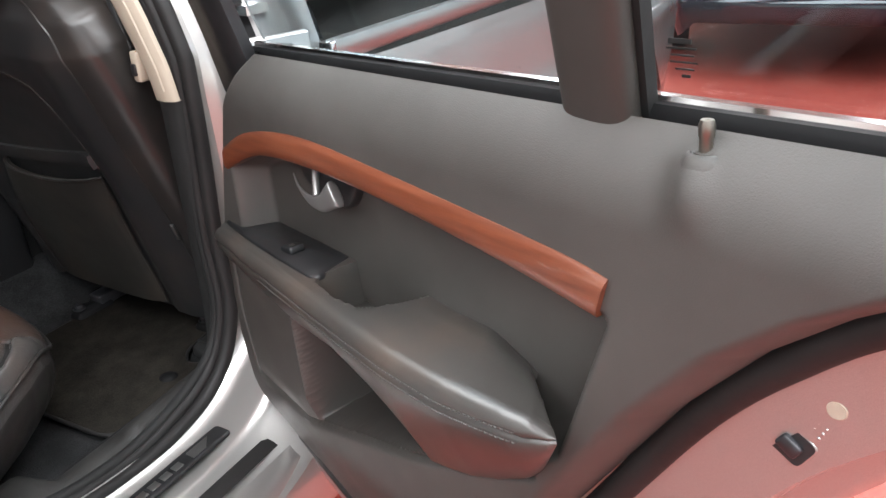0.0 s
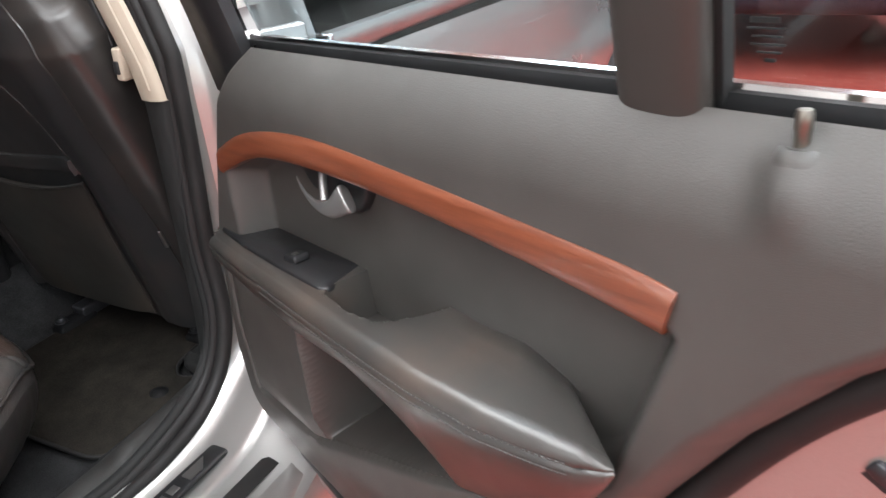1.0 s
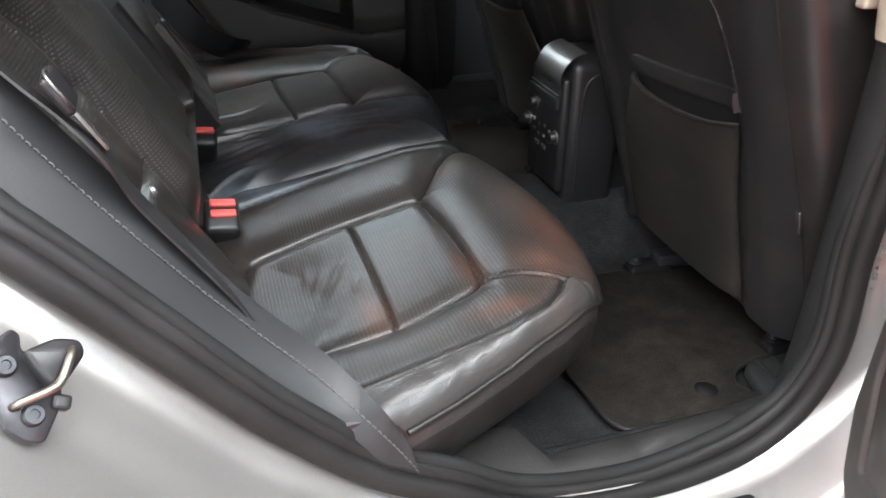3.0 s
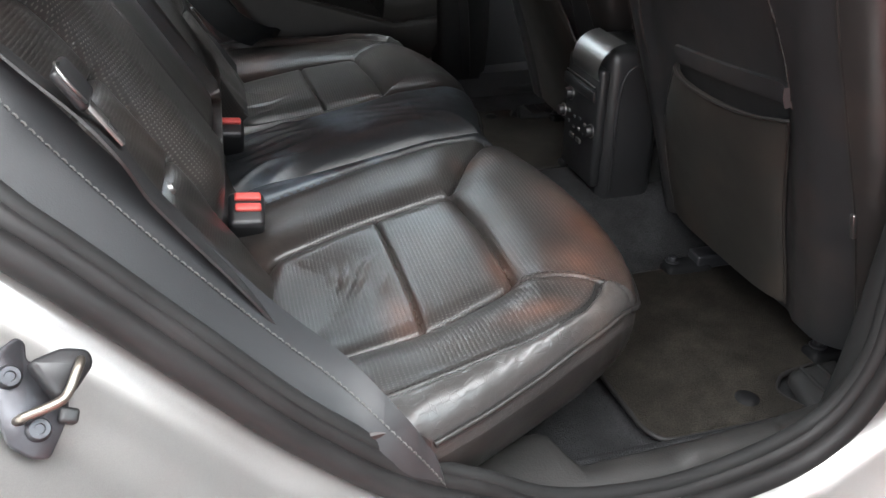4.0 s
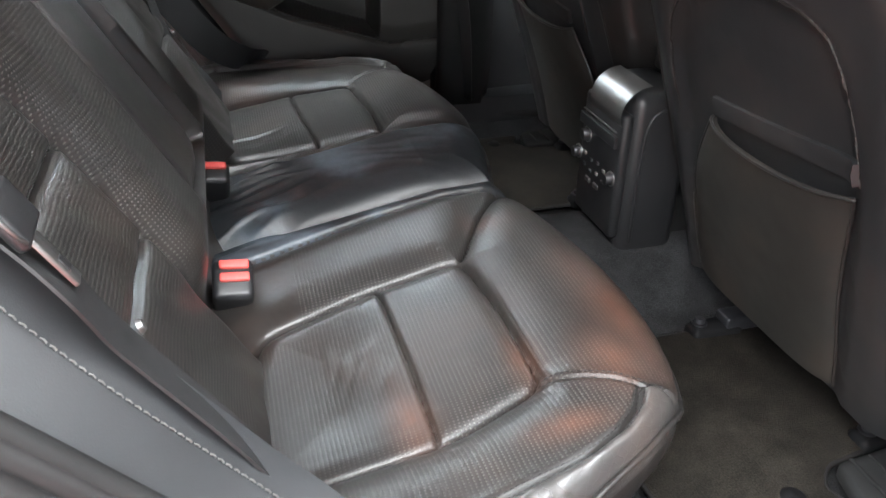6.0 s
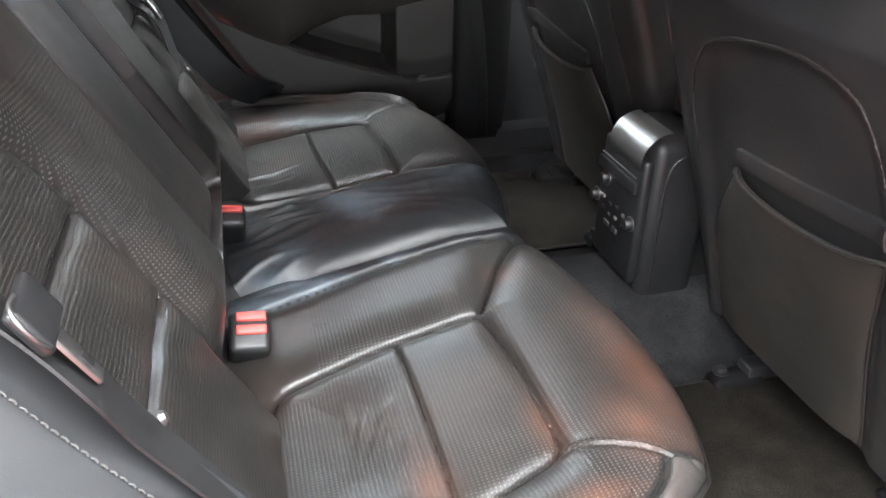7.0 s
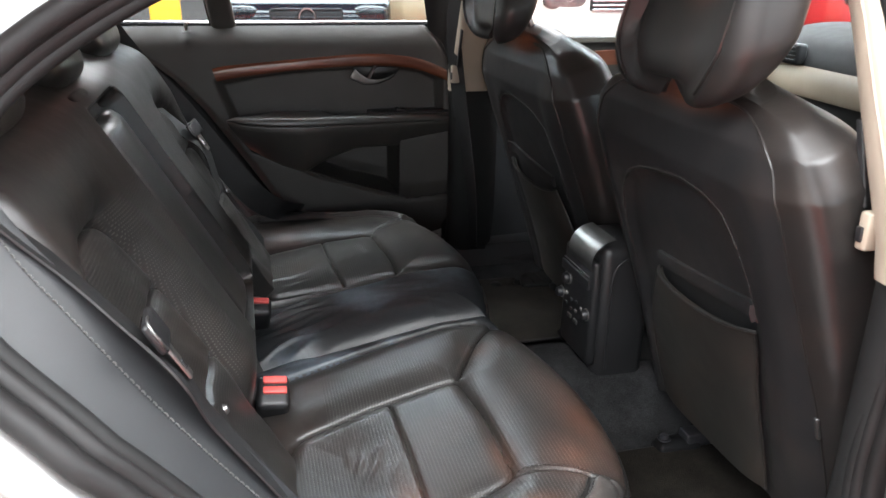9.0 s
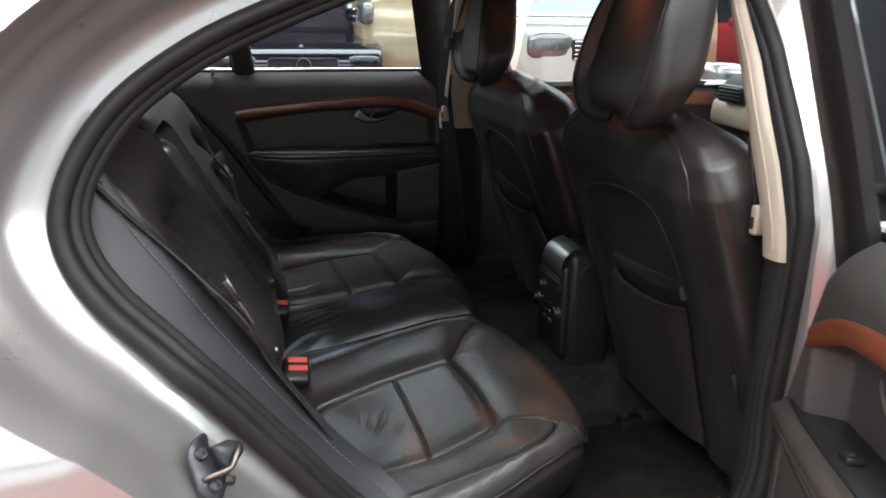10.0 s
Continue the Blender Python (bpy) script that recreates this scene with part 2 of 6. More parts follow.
NAVY = simple_paint("black blue car paint", (0.005, 0.007, 0.012), 0.0, 0.10)
shader(NAVY).inputs["Coat Weight"].default_value = 0.6
shader(NAVY).inputs["Specular IOR Level"].default_value = 0.4
SAND = simple_paint("sand beige car paint", (0.42, 0.33, 0.2))
PEARL = simple_paint("white car paint", (0.60, 0.57, 0.51), 0.0)
SCARLET = simple_paint("red car paint", (0.45, 0.03, 0.03), 0.0)
YELLOW = vary(material("yellow sign paint", (0.75, 0.42, 0.02)), (0.75, 0.42, 0.02), 4, 0.1, (0.4, 0.6), 0, 0)
LENS = vary(material("headlamp lens", (0.3, 0.3, 0.29), 0.12, 0.6, 1.0), (0.3, 0.3, 0.29), 9, 0.3, (0.08, 0.2), 0, 0)
TYRE = vary(material("tyre rubber", (0.02, 0.02, 0.02)), (0.02, 0.02, 0.02), 20, 0.3, (0.6, 0.8), 90, 0.4, 0.002)


# ---------------------------------------------------------------- geometry helpers
def geo_mesh(name, geo, smooth=True):
    if isinstance(geo, bmesh.types.BMesh):
        me = bpy.data.meshes.new(name)
        geo.to_mesh(me)
        geo.free()
    else:
        me = bpy.data.meshes.new(name)
        me.from_pydata([tuple(map(float, v)) for v in geo[0]], [], geo[1])
    me.update()
    if smooth:
        me.polygons.foreach_set("use_smooth", [True] * len(me.polygons))
        me.set_sharp_from_angle(angle=radians(48))
    return me


def part(name, geo, mat, parent=None, label="", smooth=True):
    """One mesh object under a thing or part."""
    ob = new(name, geo_mesh(name, geo, smooth))
    for mm in mat if isinstance(mat, (list, tuple)) else (mat,):
        ob.data.materials.append(mm)
    if parent is not None:
        ob.parent = parent
    if label:
        tagged(ob, label)
    return ob


def thing(name, m=None, label="", category="", group="", kind=""):
    ob = new(name)
    if m is not None:
        ob.matrix_world = m
    return tagged(ob, label, category, group, kind)


def lump(a, b, x):
    t = np.clip((x - a) / (b - a), 0, 1)
    return t * t * (3 - 2 * t)


def grid(P, close_u=False, close_v=False, flip=False):
    """Faces over an array of points P[i, j]."""
    P = np.asarray(P, float)
    n, m, _ = P.shape
    faces = []
    for i in range(n if close_u else n - 1):
        i2 = (i + 1) % n
        for j in range(m if close_v else m - 1):
            j2 = (j + 1) % m
            f = (i * m + j, i2 * m + j, i2 * m + j2, i * m + j2)
            faces.append(f[::-1] if flip else f)
    return [tuple(p) for p in P.reshape(-1, 3)], faces


def lay_uv(ob, P, axes=(1, 0)):
    """UV in metres along two axes, for patterns that follow the surface."""
    uv = np.asarray(P, float)[..., list(axes)].reshape(-1, 2)
    layer = ob.data.uv_layers.new(name="surface")
    idx = np.empty(len(ob.data.loops), int)
    ob.data.loops.foreach_get("vertex_index", idx)
    layer.data.foreach_set("uv", uv[idx].ravel())


def joined(*geos):
    V, F = [], []
    for v, f in geos:
        k = len(V)
        V += list(v)
        F += [tuple(i + k for i in q) for q in f]
    return V, F


def mirrored(geo, axis=2):
    V, F = geo
    W = []
    for v in V:
        v = list(v)
        v[axis] = -v[axis]
        W.append(tuple(v))
    return W, [tuple(reversed(f)) for f in F]


def spline(pts, n=12, closed=False):
    """Catmull-Rom through a few control points."""
    P = np.asarray(pts, float)
    k = len(P)
    out = []
    for i in range(k if closed else k - 1):
        if closed:
            a, b, c, d = P[(i - 1) % k], P[i], P[(i + 1) % k], P[(i + 2) % k]
        else:
            a, b, c, d = P[max(i - 1, 0)], P[i], P[i + 1], P[min(i + 2, k - 1)]
        for t in np.arange(n) / n:
            out.append(0.5 * (2 * b + (c - a) * t + (2 * a - 5 * b + 4 * c - d) * t * t + (3 * b - a - 3 * c + d) * t ** 3))
    if not closed:
        out.append(P[-1])
    return np.array(out)


def frames_along(path, up=(0, 0, 1), closed=False):
    P = np.asarray(path, float)
    T = np.roll(P, -1, 0) - np.roll(P, 1, 0) if closed else np.gradient(P, axis=0)
    T /= np.linalg.norm(T, axis=1)[:, None] + 1e-9
    up = np.asarray(up, float)
    if up.ndim == 1:
        up = np.tile(up, (len(P), 1))
    S = np.cross(T, up)
    S /= np.linalg.norm(S, axis=1)[:, None] + 1e-9
    return P, T, S, np.cross(S, T)


def sweep(path, profile, up=(0, 0, 1), closed=False, caps=True, scale=None):
    """A profile [(side, up), ...] carried along a path."""
    P, T, S, U = frames_along(path, up, closed)
    prof = np.asarray(profile, float)
    rows = []
    for i in range(len(P)):
        k = 1 if scale is None else scale[i]
        rows.append([P[i] + S[i] * a * k + U[i] * b * k for a, b in prof])
    V, F = grid(np.array(rows), close_u=closed, close_v=True)
    if caps and not closed:
        m = len(prof)
        F = F + [tuple(range(m))[::-1], tuple((len(P) - 1) * m + j for j in range(m))]
    return V, F


def circle(r, k=10, ry=None):
    return [(r * math.cos(2 * math.pi * i / k), (ry or r) * math.sin(2 * math.pi * i / k)) for i in range(k)]


def tube(path, r, k=10, closed=False, up=(0.13, 0.2, 0.97), ry=None):
    return sweep(path, circle(r, k, ry), up, closed)


def block(size, at=(0, 0, 0), bevel=0.004, seg=3, turn=None):
    bm = bmesh.new()
    bmesh.ops.create_cube(bm, size=1)
    bmesh.ops.scale(bm, vec=size, verts=bm.verts)
    if bevel:
        bmesh.ops.bevel(bm, geom=bm.edges[:], offset=min(bevel, min(size) * 0.45), segments=seg, profile=0.5, affect="EDGES")
    if turn is not None:
        bmesh.ops.transform(bm, matrix=turn, verts=bm.verts)
    bmesh.ops.translate(bm, vec=at, verts=bm.verts)
    bm.verts.index_update()
    geo = [tuple(v.co) for v in bm.verts], [tuple(v.index for v in f.verts) for f in bm.faces]
    bm.free()
    return geo


def lathe(profile, k=24, m=None):
    """A profile [(radius, height), ...] turned about z."""
    rows = [[(r * math.cos(2 * math.pi * j / k), r * math.sin(2 * math.pi * j / k), h) for j in range(k)] for r, h in profile]
    V, F = grid(np.array(rows), close_v=True, flip=True)
    if m is not None:
        V = [tuple(m @ Vector(v)) for v in V]
    return V, F


def puff(size, at=(0, 0, 0), e=(0.5, 0.5), n=28, turn=None, bend=None):
    """A cushion-like superellipsoid."""
    def sp(c, p):
        return np.sign(c) * np.abs(c) ** p
    a = np.linspace(-math.pi / 2, math.pi / 2, n)
    b = np.linspace(-math.pi, math.pi, 2 * n, endpoint=False)
    A, B = np.meshgrid(a, b, indexing="ij")
    X = sp(np.cos(A), e[0]) * sp(np.cos(B), e[1]) * size[0] / 2
    Y = sp(np.cos(A), e[0]) * sp(np.sin(B), e[1]) * size[1] / 2
    Z = sp(np.sin(A), e[0]) * size[2] / 2
    P = np.stack([X, Y, Z], -1)
    if bend is not None:
        P = bend(P)
    V, F = grid(P, close_v=True, flip=True)
    if turn is not None:
        V = [tuple(turn @ Vector(v)) for v in V]
    return [(x + at[0], y + at[1], z + at[2]) for x, y, z in V], F


def sdf(poly, U, V):
    """Signed distance to a closed outline, negative inside."""
    poly = np.asarray(poly, float)
    D = np.full(U.shape, 1e9)
    inside = np.zeros(U.shape, bool)
    for (ax, ay), (bx, by) in zip(poly, np.roll(poly, -1, 0)):
        ex, ey = bx - ax, by - ay
        t = np.clip(((U - ax) * ex + (V - ay) * ey) / (ex * ex + ey * ey + 1e-12), 0, 1)
        D = np.minimum(D, np.hypot(U - ax - t * ex, V - ay - t * ey))
        c = ((ay > V) != (by > V)) & (U < (bx - ax) * (V - ay) / (by - ay + 1e-12) + ax)
        inside ^= c
    return np.where(inside, -D, D)


def seg_dist(pts, U, V):
    D = np.full(U.shape, 1e9)
    for (ax, ay), (bx, by) in zip(pts[:-1], pts[1:]):
        ex, ey = bx - ax, by - ay
        t = np.clip(((U - ax) * ex + (V - ay) * ey) / (ex * ex + ey * ey + 1e-12), 0, 1)
        D = np.minimum(D, np.hypot(U - ax - t * ex, V - ay - t * ey))
    return D


def groove(D, w, depth):
    return -depth * np.exp(-(D / w) ** 2)


def stitches(path, up, pitch=0.006, length=0.0036, r=0.0007):
    """Short raised threads along a seam, joined into one mesh."""
    P = np.asarray(path, float)
    d = np.concatenate([[0], np.cumsum(np.linalg.norm(np.diff(P, axis=0), axis=1))])
    geos = []
    for s in np.arange(pitch, d[-1], pitch):
        a = np.array([np.interp(s - length / 2, d, P[:, i]) for i in range(3)])
        b = np.array([np.interp(s + length / 2, d, P[:, i]) for i in range(3)])
        mid = (a + b) / 2 + np.asarray(up) * r * 1.2
        geos.append(sweep([a, mid, b], circle(r, 5), (0.3, 0.1, 0.9)))
    return joined(*geos)


def rounded(pts, r=0.01, n=4):
    """Rounds the corners of a flat outline."""
    P = np.asarray(pts, float)
    out = []
    for i in range(len(P)):
        a, b, c = P[i - 1], P[i], P[(i + 1) % len(P)]
        u, v = a - b, c - b
        k = min(r, np.linalg.norm(u) / 2.1, np.linalg.norm(v) / 2.1)
        u, v = b + u / np.linalg.norm(u) * k, b + v / np.linalg.norm(v) * k
        for t in np.linspace(0, 1, n):
            out.append((1 - t) ** 2 * u + 2 * t * (1 - t) * b + t * t * v)
    return np.array(out)


def plate(outline, depth, m=None, bevel=0.0):
    """A flat outline (x, y) given thickness along z from 0 to depth, with a small chamfer on the top."""
    O = np.asarray(outline, float)
    c = O.mean(0)
    k = len(O)
    rows = [np.c_[O, np.zeros(k)]]
    if bevel:
        nrm = np.roll(O, -1, 0) - np.roll(O, 1, 0)
        nrm = np.c_[-nrm[:, 1], nrm[:, 0]]
        nrm /= np.linalg.norm(nrm, axis=1)[:, None] + 1e-9
        if ((c - O) * nrm).sum() < 0:
            nrm = -nrm
        rows += [np.c_[O, np.full(k, depth - bevel)], np.c_[O + nrm * bevel, np.full(k, depth)]]
    else:
        rows += [np.c_[O, np.full(k, depth)]]
    V, F = grid(np.array(rows), close_v=True, flip=True)
    area = 0.5 * np.sum(O[:, 0] * np.roll(O[:, 1], -1) - np.roll(O[:, 0], -1) * O[:, 1])
    if area < 0:
        F = [tuple(reversed(f)) for f in F]
    top = tuple((len(rows) - 1) * k + j for j in range(k))
    bot = tuple(range(k))
    F = F + ([top, bot[::-1]] if area > 0 else [top[::-1], bot])
    if m is not None:
        V = [tuple(m @ Vector(v)) for v in V]
    return V, F


# ---------------------------------------------------------------- hall
def hall():
    tagged(part("ground", block((60, 60, 0.1), (0, 0, -0.05), 0), FLOOR), "worn glossy red painted workshop floor", "floor", kind="structure")
    x0, x1, y0, y1, h = -9.0, 12.0, -7.0, 13.0, 4.6
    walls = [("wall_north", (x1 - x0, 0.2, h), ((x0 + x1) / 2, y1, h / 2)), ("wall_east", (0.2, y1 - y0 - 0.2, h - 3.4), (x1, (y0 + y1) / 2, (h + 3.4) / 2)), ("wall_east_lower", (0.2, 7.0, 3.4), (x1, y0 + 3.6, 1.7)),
             ("wall_south", (x1 - x0, 0.2, h - 3.4), ((x0 + x1) / 2, y0, (h + 3.4) / 2)), ("wall_west", (0.2, y1 - y0 - 0.2, h - 3.4), (x0, (y0 + y1) / 2, (h + 3.4) / 2))]
    for n, s, c in walls:
        tagged(part(n, block(s, c, 0), PLASTER), "plain grey painted hall wall", "wall", kind="structure")
    # the open south front lets the sky's light in; the west and east lamps are added fill from unseen openings
    area_lamp("south_front", Matrix.Translation(((x0 + x1) / 2, y0, 1.75)) @ Matrix.Rotation(radians(90), 4, "X"), x1 - x0 - 0.6, 3.2, SOUTH, (0.96, 0.985, 1.0))
    area_lamp("west_fill", Matrix.Translation((x0, (y0 + y1) / 2, 1.75)) @ Matrix.Rotation(radians(-90), 4, "Y"), 3.2, y1 - y0 - 0.6, WEST, (1.0, 0.94, 0.86))
    area_lamp("east_fill", Matrix.Translation((x1, 5.6, 1.75)) @ Matrix.Rotation(radians(90), 4, "Y"), 3.2, 10.0, EAST, (1.0, 0.62, 0.42))
    # ceiling with long skylight openings
    slots = [(-3.7, 2.0, SKYLIGHT), (-1.3, 0.8, NEARLIGHT), (2.0, 1.6, NORTHLIGHT), (7.2, 2.0, FARLIGHT)]
    geos, last = [], y0
    for c, w, power in slots:
        geos.append(block((x1 - x0, c - w / 2 - last, 0.15), ((x0 + x1) / 2, (last + c - w / 2) / 2, h), 0))
        for xa, xb in ((x0, x0 + 1.5), (x1 - 1.5, x1)):
            geos.append(block((xb - xa, w, 0.15), ((xa + xb) / 2, c, h), 0))
        last = c + w / 2
        area_lamp("skylight", pose((x0 + x1) / 2, c, h + 0.1), x1 - x0 - 3, w, power * w * 10, (0.95, 0.985, 1.0))
    geos.append(block((x1 - x0, y1 - last, 0.15), ((x0 + x1) / 2, (last + y1) / 2, h), 0))
    tagged(part("ceiling", joined(*geos), CEILING), "white hall ceiling with long skylights", "ceiling", kind="structure")


hall()


# ---------------------------------------------------------------- car body
def lean(z):
    """Where the inner door flange stands across the car at a height."""
    return -0.72 + 0.45 * max(0.0, z - 0.85)


def pillar_line(z):
    """The same along the centre pillar."""
    return float(np.interp(z, [0.5, 0.87, 0.97, 1.05, 1.2, 1.3, 1.36], [-0.705, -0.70, -0.696, -0.668, -0.583, -0.507, -0.462]))


def outer(z):
    """Half width of the outer skin at a height."""
    if z < 0.95:
        return 0.93 - 0.25 * (z - 0.62) ** 2
    return 0.902 - 0.62 * (z - 0.95)


# rear door opening, seen from the side: x, z
OPENING = [(-0.16, 1.300), (-0.32, 1.240), (-0.42, 1.190), (-0.50, 1.128), (-0.548, 1.052), (-0.552, 0.985), (-0.515, 0.912), (-0.428, 0.822), (-0.345, 0.72),
           (-0.25, 0.605), (-0.14, 0.51), (0.02, 0.447), (0.2, 0.435), (0.315, 0.475), (0.37, 0.575), (0.385, 0.75), (0.395, 0.95), (0.397, 1.15),
           (0.390, 1.29), (0.34, 1.345), (0.18, 1.350), (0.0, 1.335)]


def opening_ring(loop, off, dy, sink=0.0):
    """The opening's outline moved outward by off and sideways by dy."""
    P = np.asarray(loop)
    T = np.roll(P, -1, 0) - np.roll(P, 1, 0)
    Nn = np.c_[-T[:, 1], T[:, 0]]
    Nn /= np.linalg.norm(Nn, axis=1)[:, None]
    c = P.mean(0)
    if ((P - c) * Nn).sum() < 0:
        Nn = -Nn
    Q = P + Nn * (off[:, None] if isinstance(off, np.ndarray) else off)
    out = []
    for x, z in Q:
        k = float(lump(0.2, 0.34, x)) * float(lump(0.55, 0.7, z))
        out.append((x, lean(z) * (1 - k) + pillar_line(z) * k + dy, z))
    return np.array(out), Nn


def car_body():
    car = thing("saloon_car", label="silver saloon car body with the rear door opening bare", category="car")
    loop = spline(OPENING, 8, closed=True)
    low = np.clip((0.62 - loop[:, 1]) / 0.14, 0, 1)[:, None]          # 1 along the sill
    front = np.clip((loop[:, 0] - 0.30) / 0.06, 0, 1)[:, None]        # 1 along the pillar
    rows = []
    rear = np.clip((0.05 - loop[:, 0]) / 0.2, 0, 1)[:, None]          # 1 behind, where the jamb is one soft curve
    soft = [0.012, 0.0, -0.012, -0.020, -0.030, -0.042, -0.056, -0.072, -0.088, -0.105, -0.125, -0.148, -0.172]
    for (off, dy), ds in zip(((-0.004, 0.012), (-0.004, 0.0), (0.004, -0.012), (0.03, -0.02), (0.05, -0.028), (0.058, -0.045), (0.066, -0.085), (0.075, -0.096), (0.09, -0.10), (0.098, -0.11),
                    (0.102, -0.15), (0.108, -0.165), (0.12, -0.172)), soft):
        R, Nn = opening_ring(loop, off, dy)
        R[:, 1] += (ds - dy) * rear[:, 0]
        # along the sill the flange is a flat step, widening outwards
        S, _ = opening_ring(loop, off * 0.28 + max(0, -dy - 0.10) * 0.7, dy * 1.15)
        # behind, below the waist, the jamb runs straight outwards
        J, _ = opening_ring(loop, off * 0.42, ds)
        jamb = np.clip((1.02 - loop[:, 1]) / 0.14, 0, 1)[:, None] * np.clip((0.0 - loop[:, 0]) / 0.15, 0, 1)[:, None]
        R = R * (1 - jamb) + J * jamb
        rows.append(R * (1 - low) + S * low)
    V, F = grid(np.array(rows), close_v=True)
    part("door_frame_flange", (V, F), PAINT, car, "silver painted door opening flange")
    # outer quarter skin behind the opening
    xs = []
    edge = rows[-1]
    rear = [i for i in range(len(loop)) if loop[i, 0] < -0.10 and i < len(loop) // 2]
    strip = []
    for i in rear:
        p = edge[i]
        far = np.array([-1.75, 0, p[2] + (0.06 if p[2] > 1.0 else 0.0)])
        line = []
        for t in np.linspace(0, 1, 26) ** 1.3:
            q = p * (1 - t) + far * t
            bulge = 0.05 * math.sin(min(1, t * 2.2) * math.pi / 2)
            y = -outer(q[2]) if q[2] < 0.98 else -(outer(q[2]) + 0.005)
            k = min(1, t * 7)
            yy = p[1] * (1 - k) + (y - 0.012 * bulge) * k
            line.append((q[0], yy, q[2]))
        strip.append(line)
    part("quarter_panel", grid(np.array(strip)), PAINT, car, "silver rear quarter panel")
    # side of the roof over the opening and the rear pillar
    tops = [edge[i] for i in range(len(loop)) if loop[i, 1] > 1.2 and -0.12 < loop[i, 0] < 0.38]
    tops = sorted(tops, key=lambda p: -p[0]) + [np.array(p) for p in strip[0]]
    side = []
    for p in tops:
        up = np.array((p[0], -0.575 + 0.03 * max(0, -p[0] - 0.6), 1.45))
        side.append([p * (1 - k) + up * k + np.array((0, -0.02, 0.01)) * math.sin(math.pi * k) for k in np.linspace(0, 1, 10)])
    part("roof_side", grid(np.array(side)), PAINT, car, "silver roof side over the door")
    # sill below the opening and outer skirt
    sill = []
    for x in np.linspace(-0.55, 2.3, 40):
        sill.append([(x, -0.885, 0.40), (x, -0.905, 0.385), (x, -0.918, 0.34), (x, -0.922, 0.28), (x, -0.90, 0.23), (x, -0.80, 0.20)])
    part("sill", grid(np.array(sill)), PAINT, car, "silver outer sill")
    part("sill_step_rubber", grid(np.array([[(x, -0.850, 0.4140), (x, -0.856, 0.4135), (x, -0.864, 0.409), (x, -0.872, 0.404)] for x in np.linspace(-0.3, 0.62, 30)])), RUBBER, car, "black rubber strip along the sill")
    # rear wheel arch lip
    return car


CAR = car_body()


def front_side(sign, name):
    """Outer side skin from the centre pillar to the nose."""
    rows = []
    for x in np.linspace(0.47, 2.75, 90):
        line = []
        top = 0.955 - 0.03 * (x - 0.47) - 0.10 * max(0, x - 1.5) ** 2
        for t in np.linspace(0, 1, 34):
            z = 0.24 + (top - 0.24) * t
            d = math.hypot(x - 1.93, z - 0.33)
            y = outer(z) - 0.05 * max(0, x - 1.6) ** 2 - 0.02 * max(0, (x - 2.3)) 
            y += 0.012 * math.exp(-((z - 0.72) / 0.05) ** 2)
            if d < 0.37:
                k = 0.37 / max(d, 1e-3)
                zz = 0.33 + (z - 0.33) * k
                xx = 1.93 + (x - 1.93) * k
                line.append((xx, sign * (y - 0.02), max(zz, 0.24)))
            else:
                line.append((x, sign * y, z))
        rows.append(line)
    return part(name, grid(np.array(rows)), PAINT, CAR, "silver front door and wing skin")


def far_quarter():
    rows = []
    for x in np.linspace(-2.0, 0.47, 40):
        rows.append([(x, outer(z), z) for z in np.linspace(0.22, 0.985, 24)])
    part("far_side_skin", grid(np.array(rows)), PAINT, CAR, "silver far side skin")


far_quarter()
front_side(-1, "front_side_skin")
front_side(1, "front_side_skin")


